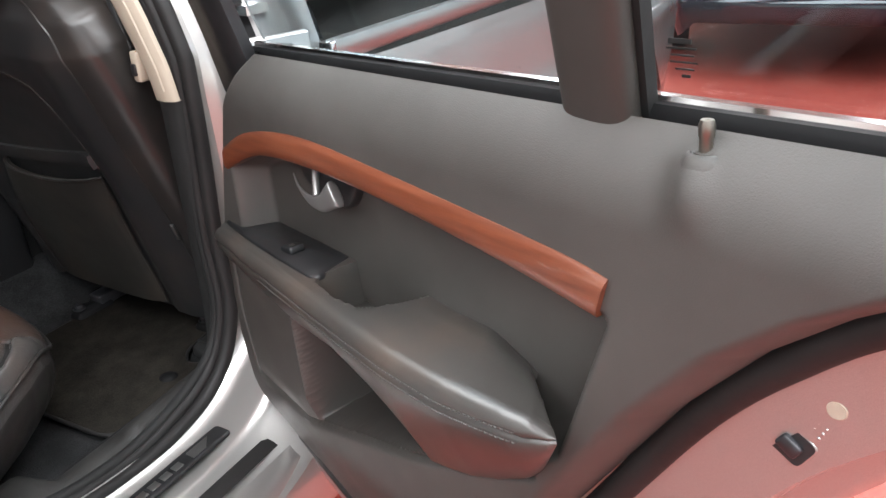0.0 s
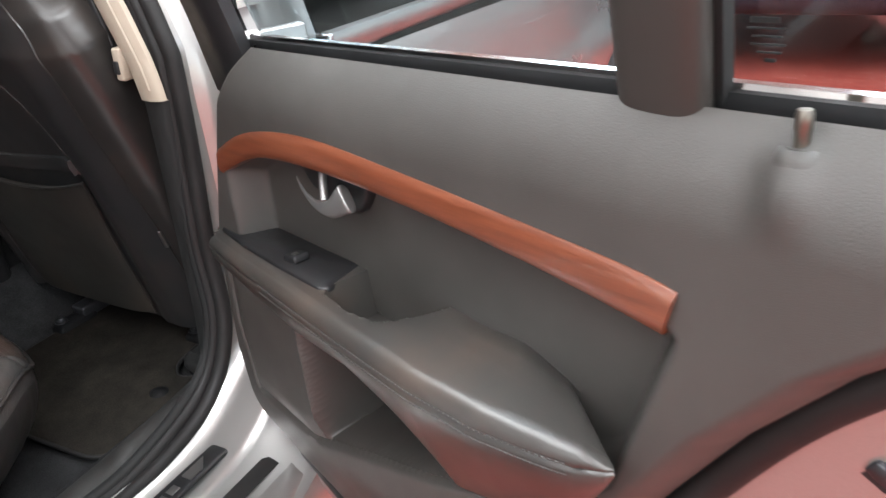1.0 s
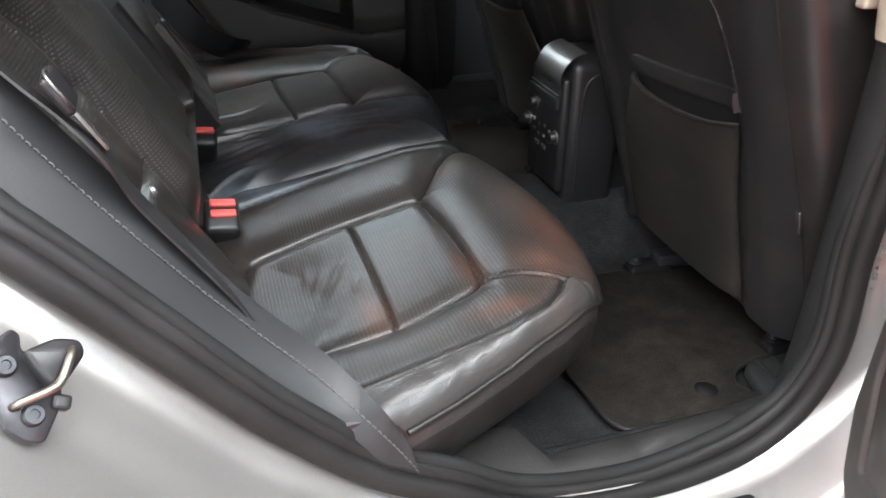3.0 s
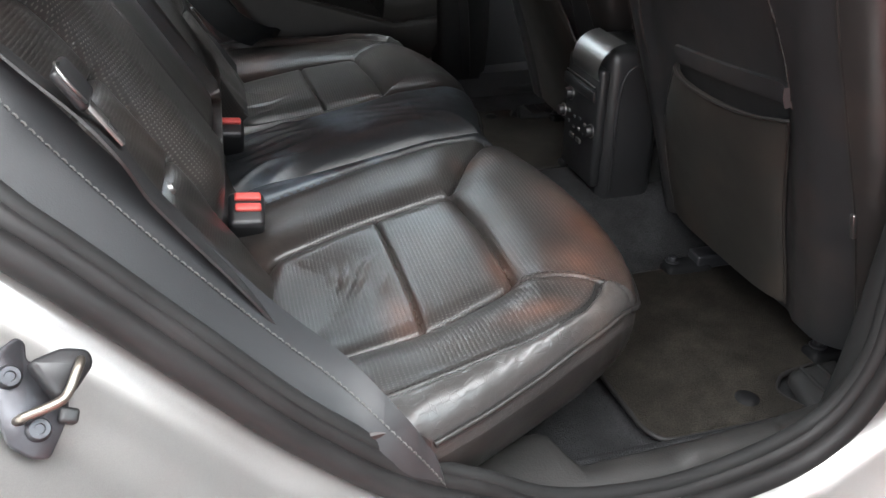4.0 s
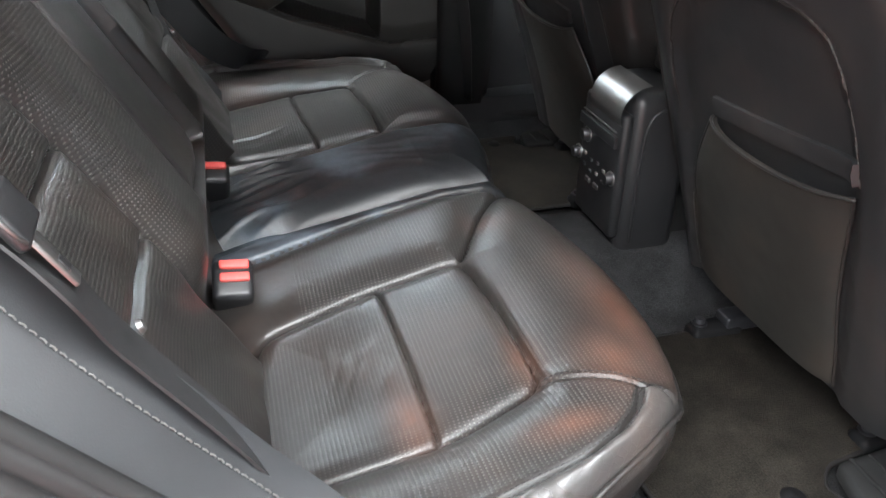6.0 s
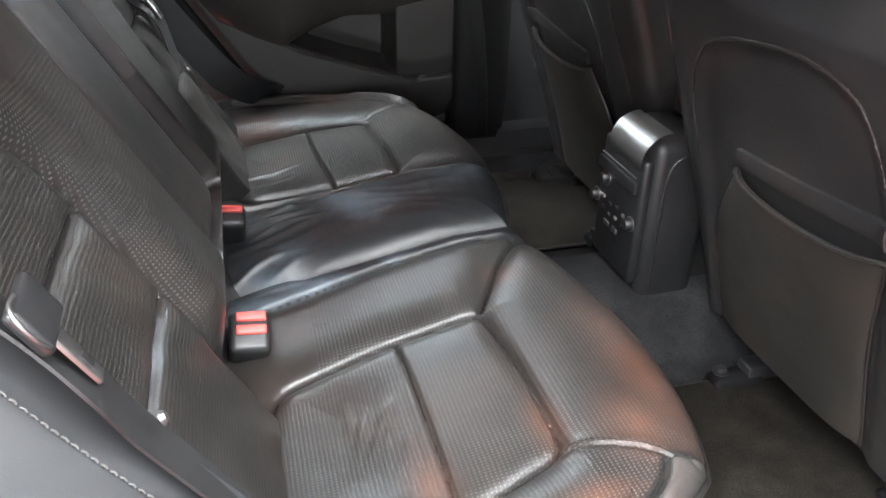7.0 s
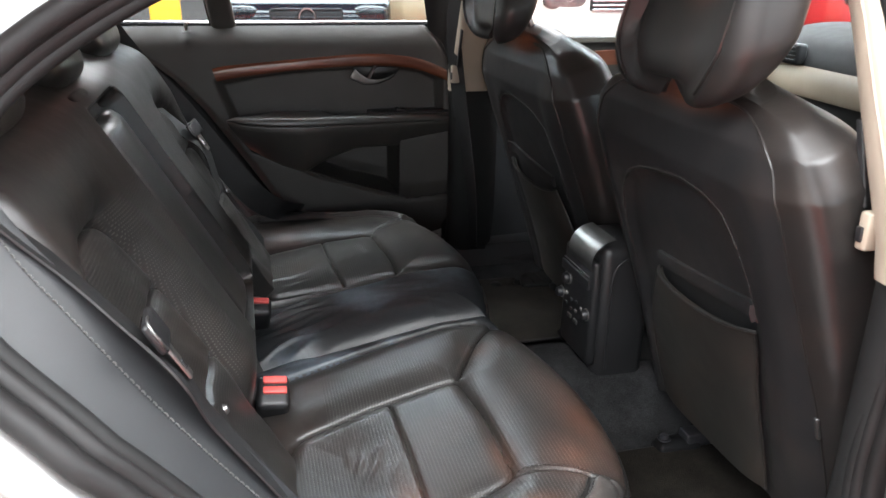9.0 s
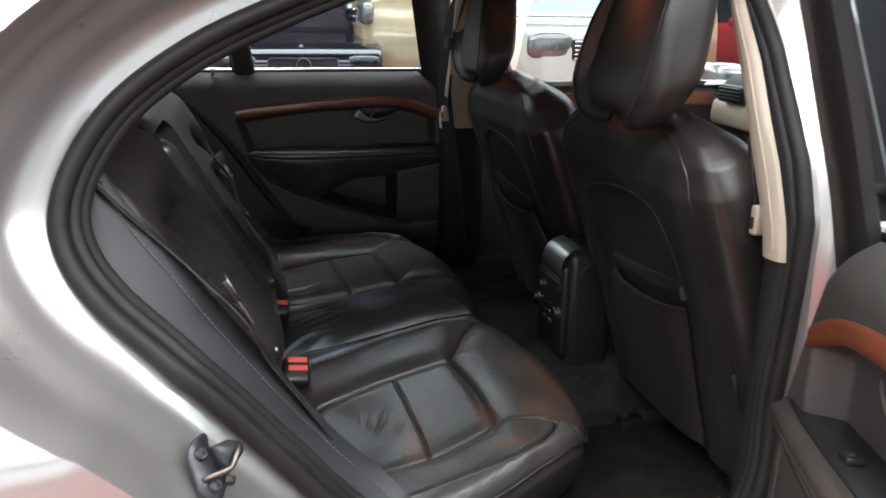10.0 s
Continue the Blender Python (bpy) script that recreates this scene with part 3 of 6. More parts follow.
def car_shell():
    # roof
    rows = []
    for x in np.linspace(-1.15, 1.25, 30):
        line = []
        for t in np.linspace(-1, 1, 25):
            arch = 0.04 * (1 - ((x - 0.1) / 1.3) ** 2)
            line.append((x, 0.60 * t, 1.395 + arch + 0.05 * (1 - t * t)))
        rows.append(line)
    part("roof", grid(np.array(rows)), PAINT, CAR)
    rows = [[(p[0] * 0.97, p[1] * 0.97, p[2] - 0.05) for p in line] for line in rows]
    part("headlining", grid(np.array(rows)), BEIGE, CAR, "beige fabric headlining")
    # roof rails over the doors
    for s in (-1, 1):
        P = spline([(-1.15, s * 0.58, 1.36), (-0.4, s * 0.575, 1.37), (0.3, s * 0.565, 1.38), (1.2, s * 0.58, 1.37)], 8)
        part("roof_rail", sweep(P, circle(0.04, 10, 0.05)), PAINT, CAR)
        # screen pillars
        part("screen_pillar", sweep(spline([(1.2, s * 0.60, 1.36), (1.6, s * 0.68, 1.16), (2.0, s * 0.74, 0.94)], 8), circle(0.035, 10)), HARD, CAR)
        part("rear_pillar", sweep(spline([(-1.1, s * 0.60, 1.36), (-1.4, s * 0.66, 1.18), (-1.65, s * 0.72, 1.0)], 8), circle(0.06, 10)), PAINT, CAR)
    # bonnet and boot lid
    part("bonnet", grid(np.array([[(x, y, 0.93 - 0.09 * max(0, x - 1.7) ** 2 - 0.10 * (abs(y) / 0.8) ** 2.5 * 0.6) for y in np.linspace(-0.86, 0.86, 26)] for x in np.linspace(1.75, 2.72, 20)])), PAINT, CAR)
    part("boot_lid", grid(np.array([[(x, y, 0.99 - 0.05 * (abs(y) / 0.8) ** 2.5) for y in np.linspace(-0.86, 0.86, 20)] for x in np.linspace(-2.2, -1.6, 10)])), PAINT, CAR)
    part("underbody", block((4.6, 1.6, 0.06), (0.2, 0, 0.22), 0.01), HARD, CAR)
    part("front_bumper", block((0.18, 1.5, 0.6), (2.72, 0, 0.52), 0.08), PAINT, CAR)
    # rear bulkhead behind the seat
    part("rear_shelf", block((0.75, 1.24, 0.03), (-1.02, 0, 1.02), 0.008), TRIM, CAR, "dark rear parcel shelf")
    part("rear_bulkhead", block((0.03, 1.3, 0.75), (-0.86, 0, 0.64), 0.006, turn=Matrix.Rotation(radians(-12), 4, "Y")), CARPET, CAR)


car_shell()


def flat_pane(name, corners, mat, parent, label):
    a, b, c, d = [Vector(v) for v in corners]
    nrm = (b - a).cross(d - a).normalized() * 0.004
    V = [tuple(v + s * nrm / 2) for s in (-1, 1) for v in (a, b, c, d)]
    F = [(3, 2, 1, 0), (4, 5, 6, 7), (0, 1, 5, 4), (1, 2, 6, 5), (2, 3, 7, 6), (3, 0, 4, 7)]
    ob = part(name, (V, F), mat, parent, label, smooth=False)
    ob.visible_shadow = False
    return ob


flat_pane("windscreen", [(1.90, -0.70, 1.04), (1.90, 0.70, 1.04), (1.22, 0.56, 1.40), (1.22, -0.56, 1.40)], GLASS, CAR, "clear windscreen")
flat_pane("rear_screen", [(-1.62, -0.66, 1.03), (-1.62, 0.66, 1.03), (-1.15, 0.56, 1.38), (-1.15, -0.56, 1.38)], GLASS, CAR, "rear window")


# ---------------------------------------------------------------- rear doors
# door space: x back from the hinge edge along the card, y up, z out of the card into the cabin
WOOD_TOP = [(-0.012, -0.004), (0.05, 0.022), (0.125, 0.036), (0.21, 0.040), (0.315, 0.034), (0.434, 0.025), (0.55, 0.0155), (0.590, 0.0085)]
WOOD_LOW = [(-0.014, -0.033), (0.05, -0.007), (0.11, 0.006), (0.218, 0.010), (0.352, 0.004), (0.464, -0.006), (0.53, -0.0145), (0.581, -0.0225)]
POCKET = [(0.121, -0.18), (0.123, -0.340), (0.215, -0.313), (0.306, -0.281), (0.352, -0.262), (0.38, -0.235), (0.3, -0.18)]


def door_card(U, W):
    """Relief of the card."""
    n = -0.036 * np.clip((W - 0.045) / 0.07, 0, 2) ** 2
    wl = np.interp(U, [p[0] for p in WOOD_LOW], [p[1] for p in WOOD_LOW])
    inner = [(0.004, -0.03), (0.05, -0.006), (0.11, 0.004), (0.218, 0.008), (0.352, 0.002), (0.464, -0.008), (0.578, -0.028), (0.564, -0.066), (0.545, -0.12), (0.530, -0.160), (0.49, -0.190), (0.42, -0.208), (0.2, -0.185), (0.0, -0.155)]
    D = sdf(inner, U, W)
    n = n - 0.042 * lump(0.012, -0.012, D)
    low = [(-0.06, -0.13), (0.1, -0.14), (0.3, -0.19), (0.44, -0.212), (0.50, -0.196), (0.505, -0.202), (0.48, -0.214), (0.326, -0.285), (0.09, -0.36), (-0.055, -0.348), (-0.07, -0.25)]
    n = n + 0.014 * lump(0.004, -0.05, sdf(low, U, W))
    n = n + groove(np.abs(sdf(low, U, W)), 0.004, 0.008)
    n = n - 0.125 * lump(0.004, -0.010, sdf(POCKET, U, W))
    n = n - 0.03 * lump(-0.36, -0.5, W)
    # boss under the lock pin
    n = n + 0.010 * np.exp(-(((U - 0.643) / 0.013) ** 2)) * lump(0.045, 0.085, W) * lump(0.105, 0.092, W)
    return n


def door_shapes():
    """Geometry of the parts of a rear door, by name, with its material."""
    out = []
    ws = np.concatenate([np.linspace(-0.50, -0.36, 24), np.linspace(-0.355, 0.06, 130), np.linspace(0.064, 0.109, 16)])
    front_w = [-0.50, -0.46, -0.40, -0.30, -0.15, -0.02, 0.05, 0.085, 0.118]
    front_u = [0.09, -0.04, -0.105, -0.122, -0.108, -0.052, -0.018, 0.006, 0.04]
    rear_w = [-0.50, -0.40, -0.244, -0.096, -0.022, 0.021, 0.07, 0.118]
    rear_u = [0.335, 0.42, 0.521, 0.622, 0.685, 0.735, 0.81, 0.90]
    rows = []
    for w in ws:
        a, b = np.interp(w, front_w, front_u), np.interp(w, rear_w, rear_u)
        u = a + (b - a) * np.linspace(0, 1, 250)
        n = door_card(u, np.full_like(u, w))
        edge = np.minimum(u - a, (b - u) * 1.0)
        n = n - 0.035 * np.clip(1 - edge / 0.03, 0, 1) ** 2
        n = np.where(u - a < 1e-6, n - 0.03, n)
        n = np.where(b - u < 1e-6, n - 0.015, n)
        if w > 0.09:
            n = n - 0.02 * ((w - 0.09) / 0.028) ** 2 * 0
        rows.append(np.c_[u, np.full_like(u, w), n])
    out.append(("door_card", grid(np.array(rows)), CARD, "dark grey grained moulded inner door card"))
    # wood strip, slightly domed
    top, lowc = spline(WOOD_TOP, 10), spline(WOOD_LOW, 10)
    rows = []
    for a, b in zip(top, lowc):
        line = []
        for t in np.linspace(0, 1, 9):
            p = a * (1 - t) + b * t
            line.append((p[0], p[1], 0.001 + 0.004 * (1 - (2 * t - 1) ** 4)))
        rows.append([(a[0], a[1] + 0.0005, -0.012)] + line + [(b[0], b[1] - 0.0005, -0.03)])
    V, F = grid(np.array(rows))
    m = len(rows[0])
    F = F + [tuple(range(m)), tuple((len(rows) - 1) * m + j for j in range(m))[::-1]]
    out.append(("wood_strip", (V, F), WOOD, "glossy reddish brown wood strip"))
    # armrest: one padded body from the switch plate to its slanting rear end, with a grab recess in its top
    def arm_reach(u):
        return np.interp(u, [-0.06, 0.045, 0.174, 0.279, 0.376, 0.455, 0.52, 0.548, 0.562, 0.570], [0.020, 0.031, 0.040, 0.047, 0.052, 0.050, 0.043, 0.038, 0.034, 0.028])

    def arm_top(u):
        return np.interp(u, [-0.06, 0.1, 0.35, 0.50, 0.545, 0.570], [-0.116, -0.113, -0.109, -0.106, -0.104, -0.107])

    def arm_seam(u):
        return arm_top(u) - np.interp(u, [-0.06, 0.2, 0.45, 0.54, 0.570], [0.020, 0.024, 0.026, 0.020, 0.010])

    def arm_low(u):
        return np.interp(u, [-0.06, 0.06, 0.11, 0.236, 0.302, 0.345, 0.376, 0.41, 0.45, 0.492, 0.53, 0.555, 0.566, 0.570], [-0.170, -0.192, -0.203, -0.206, -0.229, -0.250, -0.266, -0.258, -0.245, -0.226, -0.203, -0.181, -0.166, -0.156])

    def arm_slant(u, q):
        """The rear end runs back slantwise towards the card."""
        return 0.080 * float(lump(0.30, 0.575, u)) * float(np.clip((0.036 - q) / 0.078, 0, 1)) ** 1.3

    us = np.concatenate([np.linspace(-0.06, 0.19, 50), np.linspace(0.192, 0.216, 14), np.linspace(0.219, 0.34, 60), np.linspace(0.345, 0.54, 60), 0.54 + 0.03 * np.sin(np.linspace(0.05, 1, 30) * math.pi / 2)])
    rows = []
    for u in us:
        r, wt, wl, seam = float(arm_reach(u)), float(arm_top(u)), float(arm_low(u)), float(arm_seam(u))
        edge = float(np.interp(u, [0.195, 0.205, 0.25, 0.29, 0.306, 0.318, 0.330], [0.004, 0.012, 0.018, 0.014, 0.002, -0.016, -0.045]))
        sec = []
        for q in np.linspace(-0.052, r - 0.013, 36):
            dip = 0.050 * float(lump(0.196, 0.203, u)) * float(lump(edge + 0.004, edge - 0.003, q)) * float(lump(0.331, 0.325, u))
            bank = 0.008 * float(np.clip((q + 0.050) / 0.03, 0, 1) ** 0.7 - 1) * float(lump(0.32, 0.40, u)) - 0.004 * float(np.clip((q - 0.0) / 0.04, 0, 1)) - 0.022 * float(lump(0.47, 0.572, u)) * float(np.clip((0.034 - q) / 0.075, 0, 1))
            sec.append((wt + bank - dip, q))
        for a in np.linspace(0.12, 1, 9) * math.pi / 2:
            sec.append((wt - 0.004 - (wt - 0.004 - seam - 0.004) * (1 - math.cos(a)) ** 1.15, r - 0.013 + 0.013 * math.sin(a)))
        sec += [(seam + 0.0015, r - 0.0012), (seam, r - 0.0028), (seam - 0.0015, r - 0.0012), (seam - 0.004, r - 0.0004)]
        for k in (0.15, 0.3, 0.45, 0.6, 0.75, 0.88, 0.95):
            sec.append((seam - 0.004 + (wl - seam + 0.004) * k, r - (r - 0.004) * k ** 1.35))
        sec += [(wl, 0.001), (wl + 0.001, -0.012), (wl + 0.004, -0.06)]
        k = (1 - math.sqrt(1 - min(1.0, max(0.0, (u - 0.535) / 0.035)) ** 2)) * 0.55
        rows.append([(u - arm_slant(u, q), p + (seam - 0.004 - p) * k, q + (0.028 - q) * k) for p, q in sec])
    end = np.array(rows[-1])
    mid = np.array((end[:, 0].mean(), -0.132, 0.020))
    for k, du in ((0.25, 0.002), (0.6, 0.004), (0.99, 0.0045)):
        rows.append([tuple(v) for v in end * (1 - k) + mid * k + np.array((du, 0, 0))])
    out.append(("armrest", grid(np.array(rows)), ARM, "black padded leather armrest with a grab recess"))
    for d in (0.004, -0.005):
        path = [(u - arm_slant(u, float(arm_reach(u))), float(arm_seam(u)) + d, float(arm_reach(u)) + 0.0002) for u in np.linspace(0.09, 0.535, 74)]
        out.append(("armrest_stitching", stitches(path, (0, 0, 1), 0.0055, 0.0036, 0.0006), STITCH, "grey stitching along the armrest"))
    # window switch plate and rocker
    M = Matrix(((1, 0, 0, 0), (0, 0, 1, 0), (0, -1, 0, 0), (0, 0, 0, 1)))
    lid = rounded([(-0.055, -0.045), (0.180, -0.045), (0.184, -0.034), (0.200, 0.008), (0.192, 0.016), (0.10, 0.014), (0.02, 0.010), (-0.055, 0.002)], 0.006)
    out.append(("switch_plate", plate(lid, 0.006, Matrix.Translation((0.0, -0.1165, 0)) @ Matrix(((1, 0, 0, 0), (0, 0, 1, 0), (0, 1, 0, 0), (0, 0, 0, 1))), 0.002), HARD, "black window switch plate"))
    out.append(("window_switch", block((0.026, 0.009, 0.020), (0.112, -0.108, -0.008), 0.003, turn=Matrix.Rotation(radians(10), 4, "Z")), HARD, "small window switch"))
    out.append(("switch_mark", block((0.012, 0.0015, 0.007), (0.117, -0.1030, -0.006), 0.0005), CHROME, "bright edge of the switch"))
    out.append(("grab_cup", lathe([(0.0, 0.001), (0.012, 0.001), (0.0135, 0.003), (0.015, 0.003), (0.016, 0.0)], 24, Matrix.Translation((0.250, -0.1585, -0.012)) @ Matrix.Rotation(radians(-90), 4, "X")), HARD, "oval plug in the grab recess"))
    # interior opener: bowl, lever
    bowl = rounded([(0.10, 0.006), (0.13, -0.03), (0.165, -0.044), (0.215, -0.044), (0.234, -0.02), (0.236, 0.004), (0.19, 0.010)], 0.012)
    out.append(("handle_bowl", plate(bowl, 0.012, Matrix.Translation((0, 0, -0.043)), 0.003), HARD, "black handle recess"))
    lever = spline([(0.127, -0.016, -0.018), (0.148, -0.026, -0.012), (0.178, -0.032, -0.007), (0.208, -0.029, -0.005), (0.232, -0.016, -0.004), (0.240, -0.011, -0.006)], 8)
    size = np.interp(np.linspace(0, 1, len(lever)), [0, 0.25, 0.5, 0.75, 0.92, 0.97, 1.0], [0.10, 0.20, 0.50, 0.85, 1.05, 1.0, 0.7])
    out.append(("door_lever", sweep(lever, [(0.014 * np.sign(math.cos(a)) * abs(math.cos(a)) ** 0.6, 0.0065 * np.sign(math.sin(a)) * abs(math.sin(a)) ** 0.7) for a in np.linspace(0, 2 * math.pi, 20, endpoint=False)], (0, 0, 1), scale=size), SILVER, "satin silver door lever"))
    out.append(("lever_arm", tube(spline([(0.176, 0.008, -0.022), (0.186, -0.006, -0.014), (0.196, -0.024, -0.006)], 6), 0.0042, 8), SILVER, "lever arm"))
    # lock pin
    pin_m = Matrix.Translation((0.643, 0.0965, -0.0205)) @ Matrix.Rotation(radians(-90), 4, "X")
    out.append(("pin_collar", lathe([(0.0, 0.002), (0.0065, 0.002), (0.007, 0.0005), (0.0085, 0.002), (0.0105, 0.0015), (0.0135, -0.003), (0.0165, -0.014)], 24, pin_m), CARD, "grey collar of the lock pin"))
    out.append(("lock_pin", lathe([(0.0040, 0.0), (0.0040, 0.010), (0.0046, 0.011), (0.0046, 0.018), (0.0038, 0.0205), (0.0, 0.021)], 20, pin_m), PINMETAL, "ribbed metal lock pin"))
    # belt seal, bright strip
    belt = np.array([(u, 0.1075 + 0.002 * math.sin((u) * 2), -0.046) for u in np.linspace(0.02, 0.92, 40)])
    out.append(("belt_seal", sweep(belt, [(-0.006, -0.014), (0.004, -0.014), (0.004, 0.000), (0.001, 0.005), (-0.004, 0.005)], (0, 1, 0)), SEALBLACK, "black window belt seal"))
    bs = belt + np.array((0, 0.0085, -0.006))
    out.append(("belt_strip", sweep(bs, [(-0.003, -0.004), (0.003, -0.004), (0.003, 0.001), (-0.002, 0.002)], (0, 1, 0)), BRIGHT, "bright belt line strip"))
    # divider bar between the panes, leaning in with the glass
    bar = [(0.552 + 0.05 * k, 0.098 + 0.33 * k, -0.040 + 0.115 * k) for k in np.linspace(0, 1, 14)]
    out.append(("window_divider", sweep(bar, [(0.030 * np.sign(math.cos(a)) * abs(math.cos(a)) ** 0.6, 0.013 * np.sign(math.sin(a)) * abs(math.sin(a)) ** 0.8) for a in np.linspace(0, 2 * math.pi, 28, endpoint=False)], (0, 0, 1)), DIVIDER, "dark window divider bar"))
    bar2 = [(p[0] + 0.0315, p[1], p[2] - 0.010) for p in bar]
    out.append(("divider_seal", sweep(bar2, [(-0.003, -0.005), (0.003, -0.005), (0.003, 0.005), (-0.003, 0.005)], (0, 0, 1)), DARKTRIM, "black divider seal"))
    # upper frame: wide front upright, top rail
    up_r = [(-0.040, 0.04, -0.056), (-0.024, 0.12, -0.034), (-0.006, 0.20, -0.006), (0.014, 0.29, 0.026), (0.034, 0.37, 0.056), (0.05, 0.42, 0.072)]
    out.append(("front_upright", sweep(spline(up_r, 8), [(-0.056, -0.012), (0.056, -0.012), (0.060, 0.002), (0.048, 0.013), (-0.048, 0.013), (-0.060, 0.002)], (0, 0.3, 1)), HARD, "black front upright of the window frame"))
    fr = spline([(0.05, 0.355, 0.05), (0.14, 0.415, 0.070), (0.35, 0.41, 0.068), (0.6, 0.34, 0.042), (0.8, 0.23, 0.0), (0.91, 0.135, -0.036)], 8)
    out.append(("window_frame", sweep(fr, [(-0.022, -0.014), (0.022, -0.014), (0.022, 0.010), (0.010, 0.018), (-0.010, 0.018), (-0.022, 0.010)], (0, 0.2, 1)), HARD, "black upper window frame"))
    # painted shell behind the card
    return out


def door_shell():
    """Painted steel edge and outer skin of the door."""
    out = []
    edge = spline([(-0.07, -0.50), (0.1, -0.545), (0.33, -0.54), (0.432, -0.412), (0.54, -0.25), (0.634, -0.105), (0.70, -0.03), (0.75, 0.012), (0.825, 0.056), (0.91, 0.115)], 8)
    T = np.gradient(edge, axis=0)
    T /= np.linalg.norm(T, axis=1)[:, None]
    Nn = np.c_[T[:, 1], -T[:, 0]]
    rows = []
    for off, z in ((-0.03, -0.055), (0.0, -0.055), (0.012, -0.058), (0.05, -0.062), (0.066, -0.066), (0.070, -0.078), (0.074, -0.10), (0.090, -0.108), (0.098, -0.112), (0.102, -0.125), (0.10, -0.15), (0.085, -0.17)):
        q = edge + Nn * off
        rows.append(np.c_[q, np.full(len(q), z)])
    out.append(("door_edge", grid(np.array(rows)), PAINT, "silver painted steel door edge"))
    q = edge - Nn * 0.004
    out.append(("door_seal", tube(np.c_[q, np.full(len(q), -0.054)], 0.013, 14, up=(0, 0, 1), ry=0.010), RUBBER, "black rubber seal round the door"))
    # outer skin
    rows = []
    for k in np.linspace(0, 1, 20):
        line = []
        for i in range(len(edge)):
            p = edge[i] + Nn[i] * 0.085
            top = np.array([np.clip(p[0], 0.0, 0.92), 0.098])
            a = p * (1 - k) + top * k
            line.append((a[0], a[1], -0.17 - 0.03 * math.sin(k * math.pi) + 0.06 * k * k))
        rows.append(line)
    out.append(("outer_skin", grid(np.array(rows)), PAINT, "silver outer door skin"))
    out.append(("hinge_edge", block((0.02, 0.6, 0.11), (-0.07, -0.19, -0.115), 0.006), PAINT, "silver hinge edge of the door"))
    return out


def glass_shapes():
    def pane(u0, u1, w0, w1, z0, z1, cut):
        pts = [(u0, w0, z0), (u1, w0, z0), (u1 - cut, w1, z1), (u0 + 0.01, w1, z1)]
        V = [(x, y, z + s) for s in (0, -0.004) for x, y, z in pts]
        return V, [(0, 1, 2, 3), (7, 6, 5, 4), (0, 4, 5, 1), (1, 5, 6, 2), (2, 6, 7, 3), (3, 7, 4, 0)]
    return [("front_pane", pane(0.03, 0.56, 0.108, 0.40, -0.060, 0.042, -0.02)), ("rear_pane", pane(0.583, 0.90, 0.108, 0.34, -0.060, 0.021, 0.2))]


def build_door(name, m, flip, label):
    door = thing(name, m, label, "car door")
    parts = {}
    for n, geo, mat, lab in door_shapes() + door_shell():
        parent = parts.get("door_lever") if n == "lever_arm" else parts.get("window_switch") if n == "switch_mark" else parts.get("armrest") if n == "armrest_stitching" else door
        parts[n] = part(n, mirrored(geo) if flip else geo, mat, parent, lab)
    for n, geo in glass_shapes():
        ob = part(n, mirrored(geo) if flip else geo, GLASS, door, "tinted side window pane", smooth=False)
        ob.visible_shadow = False
        if n == "rear_pane" and not flip:
            for k, (wid, hgt) in enumerate(((0.016, 0.0030), (0.021, 0.0011), (0.016, 0.0011), (0.019, 0.0011), (0.013, 0.0011), (0.006, 0.0018))):
                w = 0.154 - 0.0044 * k
                part("etched_mark", block((wid, hgt, 0.0006), (0.608, w, -0.0585 + 0.35 * (w - 0.108)), 0, turn=None), DARKTRIM, ob, "small dark etched mark", smooth=False)
    return door


DOOR_U = Vector((-0.36747, -0.92611, 0.08537)).normalized()
DOOR_N = Vector((-0.92950, 0.36882, 0.0)).normalized()
DOOR_W = DOOR_N.cross(DOOR_U).normalized()
M_OPEN = Matrix((DOOR_U, DOOR_W, DOOR_N)).transposed().to_4x4()
M_OPEN.translation = (0.264, -0.9042, 0.9142)
OPEN_DOOR = build_door("rear_door", M_OPEN, False, "open rear car door with dark card and wood strip")
M_SHUT = Matrix(((-1, 0, 0, 0.225), (0, 0, 1, 0.715), (0, 1, 0, 0.968), (0, 0, 0, 1)))
build_door("rear_door", M_SHUT, True, "closed rear car door with dark card and wood strip")


def latch_box():
    """Lock opening and screw in the open door's edge."""
    rim = rounded([(0.672, -0.106), (0.686, -0.086), (0.708, -0.097), (0.696, -0.118)], 0.005)
    part("lock_opening", tube(np.c_[rim, np.full(len(rim), -0.0622)], 0.0009, 8, closed=True, up=(0, 0, 1)), PAINT, OPEN_DOOR, "rolled edge of the lock opening")
    part("lock_hollow", plate(rim, 0.0015, Matrix.Translation((0, 0, -0.0622)), 0.0), HARD, OPEN_DOOR, "black lock opening")
    part("lock_catch", plate(rounded([(0.680, -0.103), (0.687, -0.093), (0.700, -0.101), (0.694, -0.111)], 0.003), 0.004, Matrix.Translation((0, 0, -0.0610)), 0.001), DARKMETAL, OPEN_DOOR, "dark steel lock catch")
    part("edge_plug", lathe([(0.0, 0.003), (0.006, 0.003), (0.0075, 0.0)], 20, Matrix.Translation((0.716, -0.062, -0.0625))), BEIGE, OPEN_DOOR, "cream plastic plug")
    rng = random.Random(4)
    for i in range(4):
        for j in range(3):
            if rng.random() < 0.85:
                p = Vector((0.6915, -0.083)) + i * Vector((0.0052, -0.0018)) + j * Vector((0.0022, 0.0046))
                part("stamped_dot", lathe([(0.0, 0.0016), (0.0010, 0.0012), (0.0018, -0.0004)], 10, Matrix.Translation((p.x, p.y, -0.0621))), PAINT, OPEN_DOOR, "embossed dot in the steel")


latch_box()


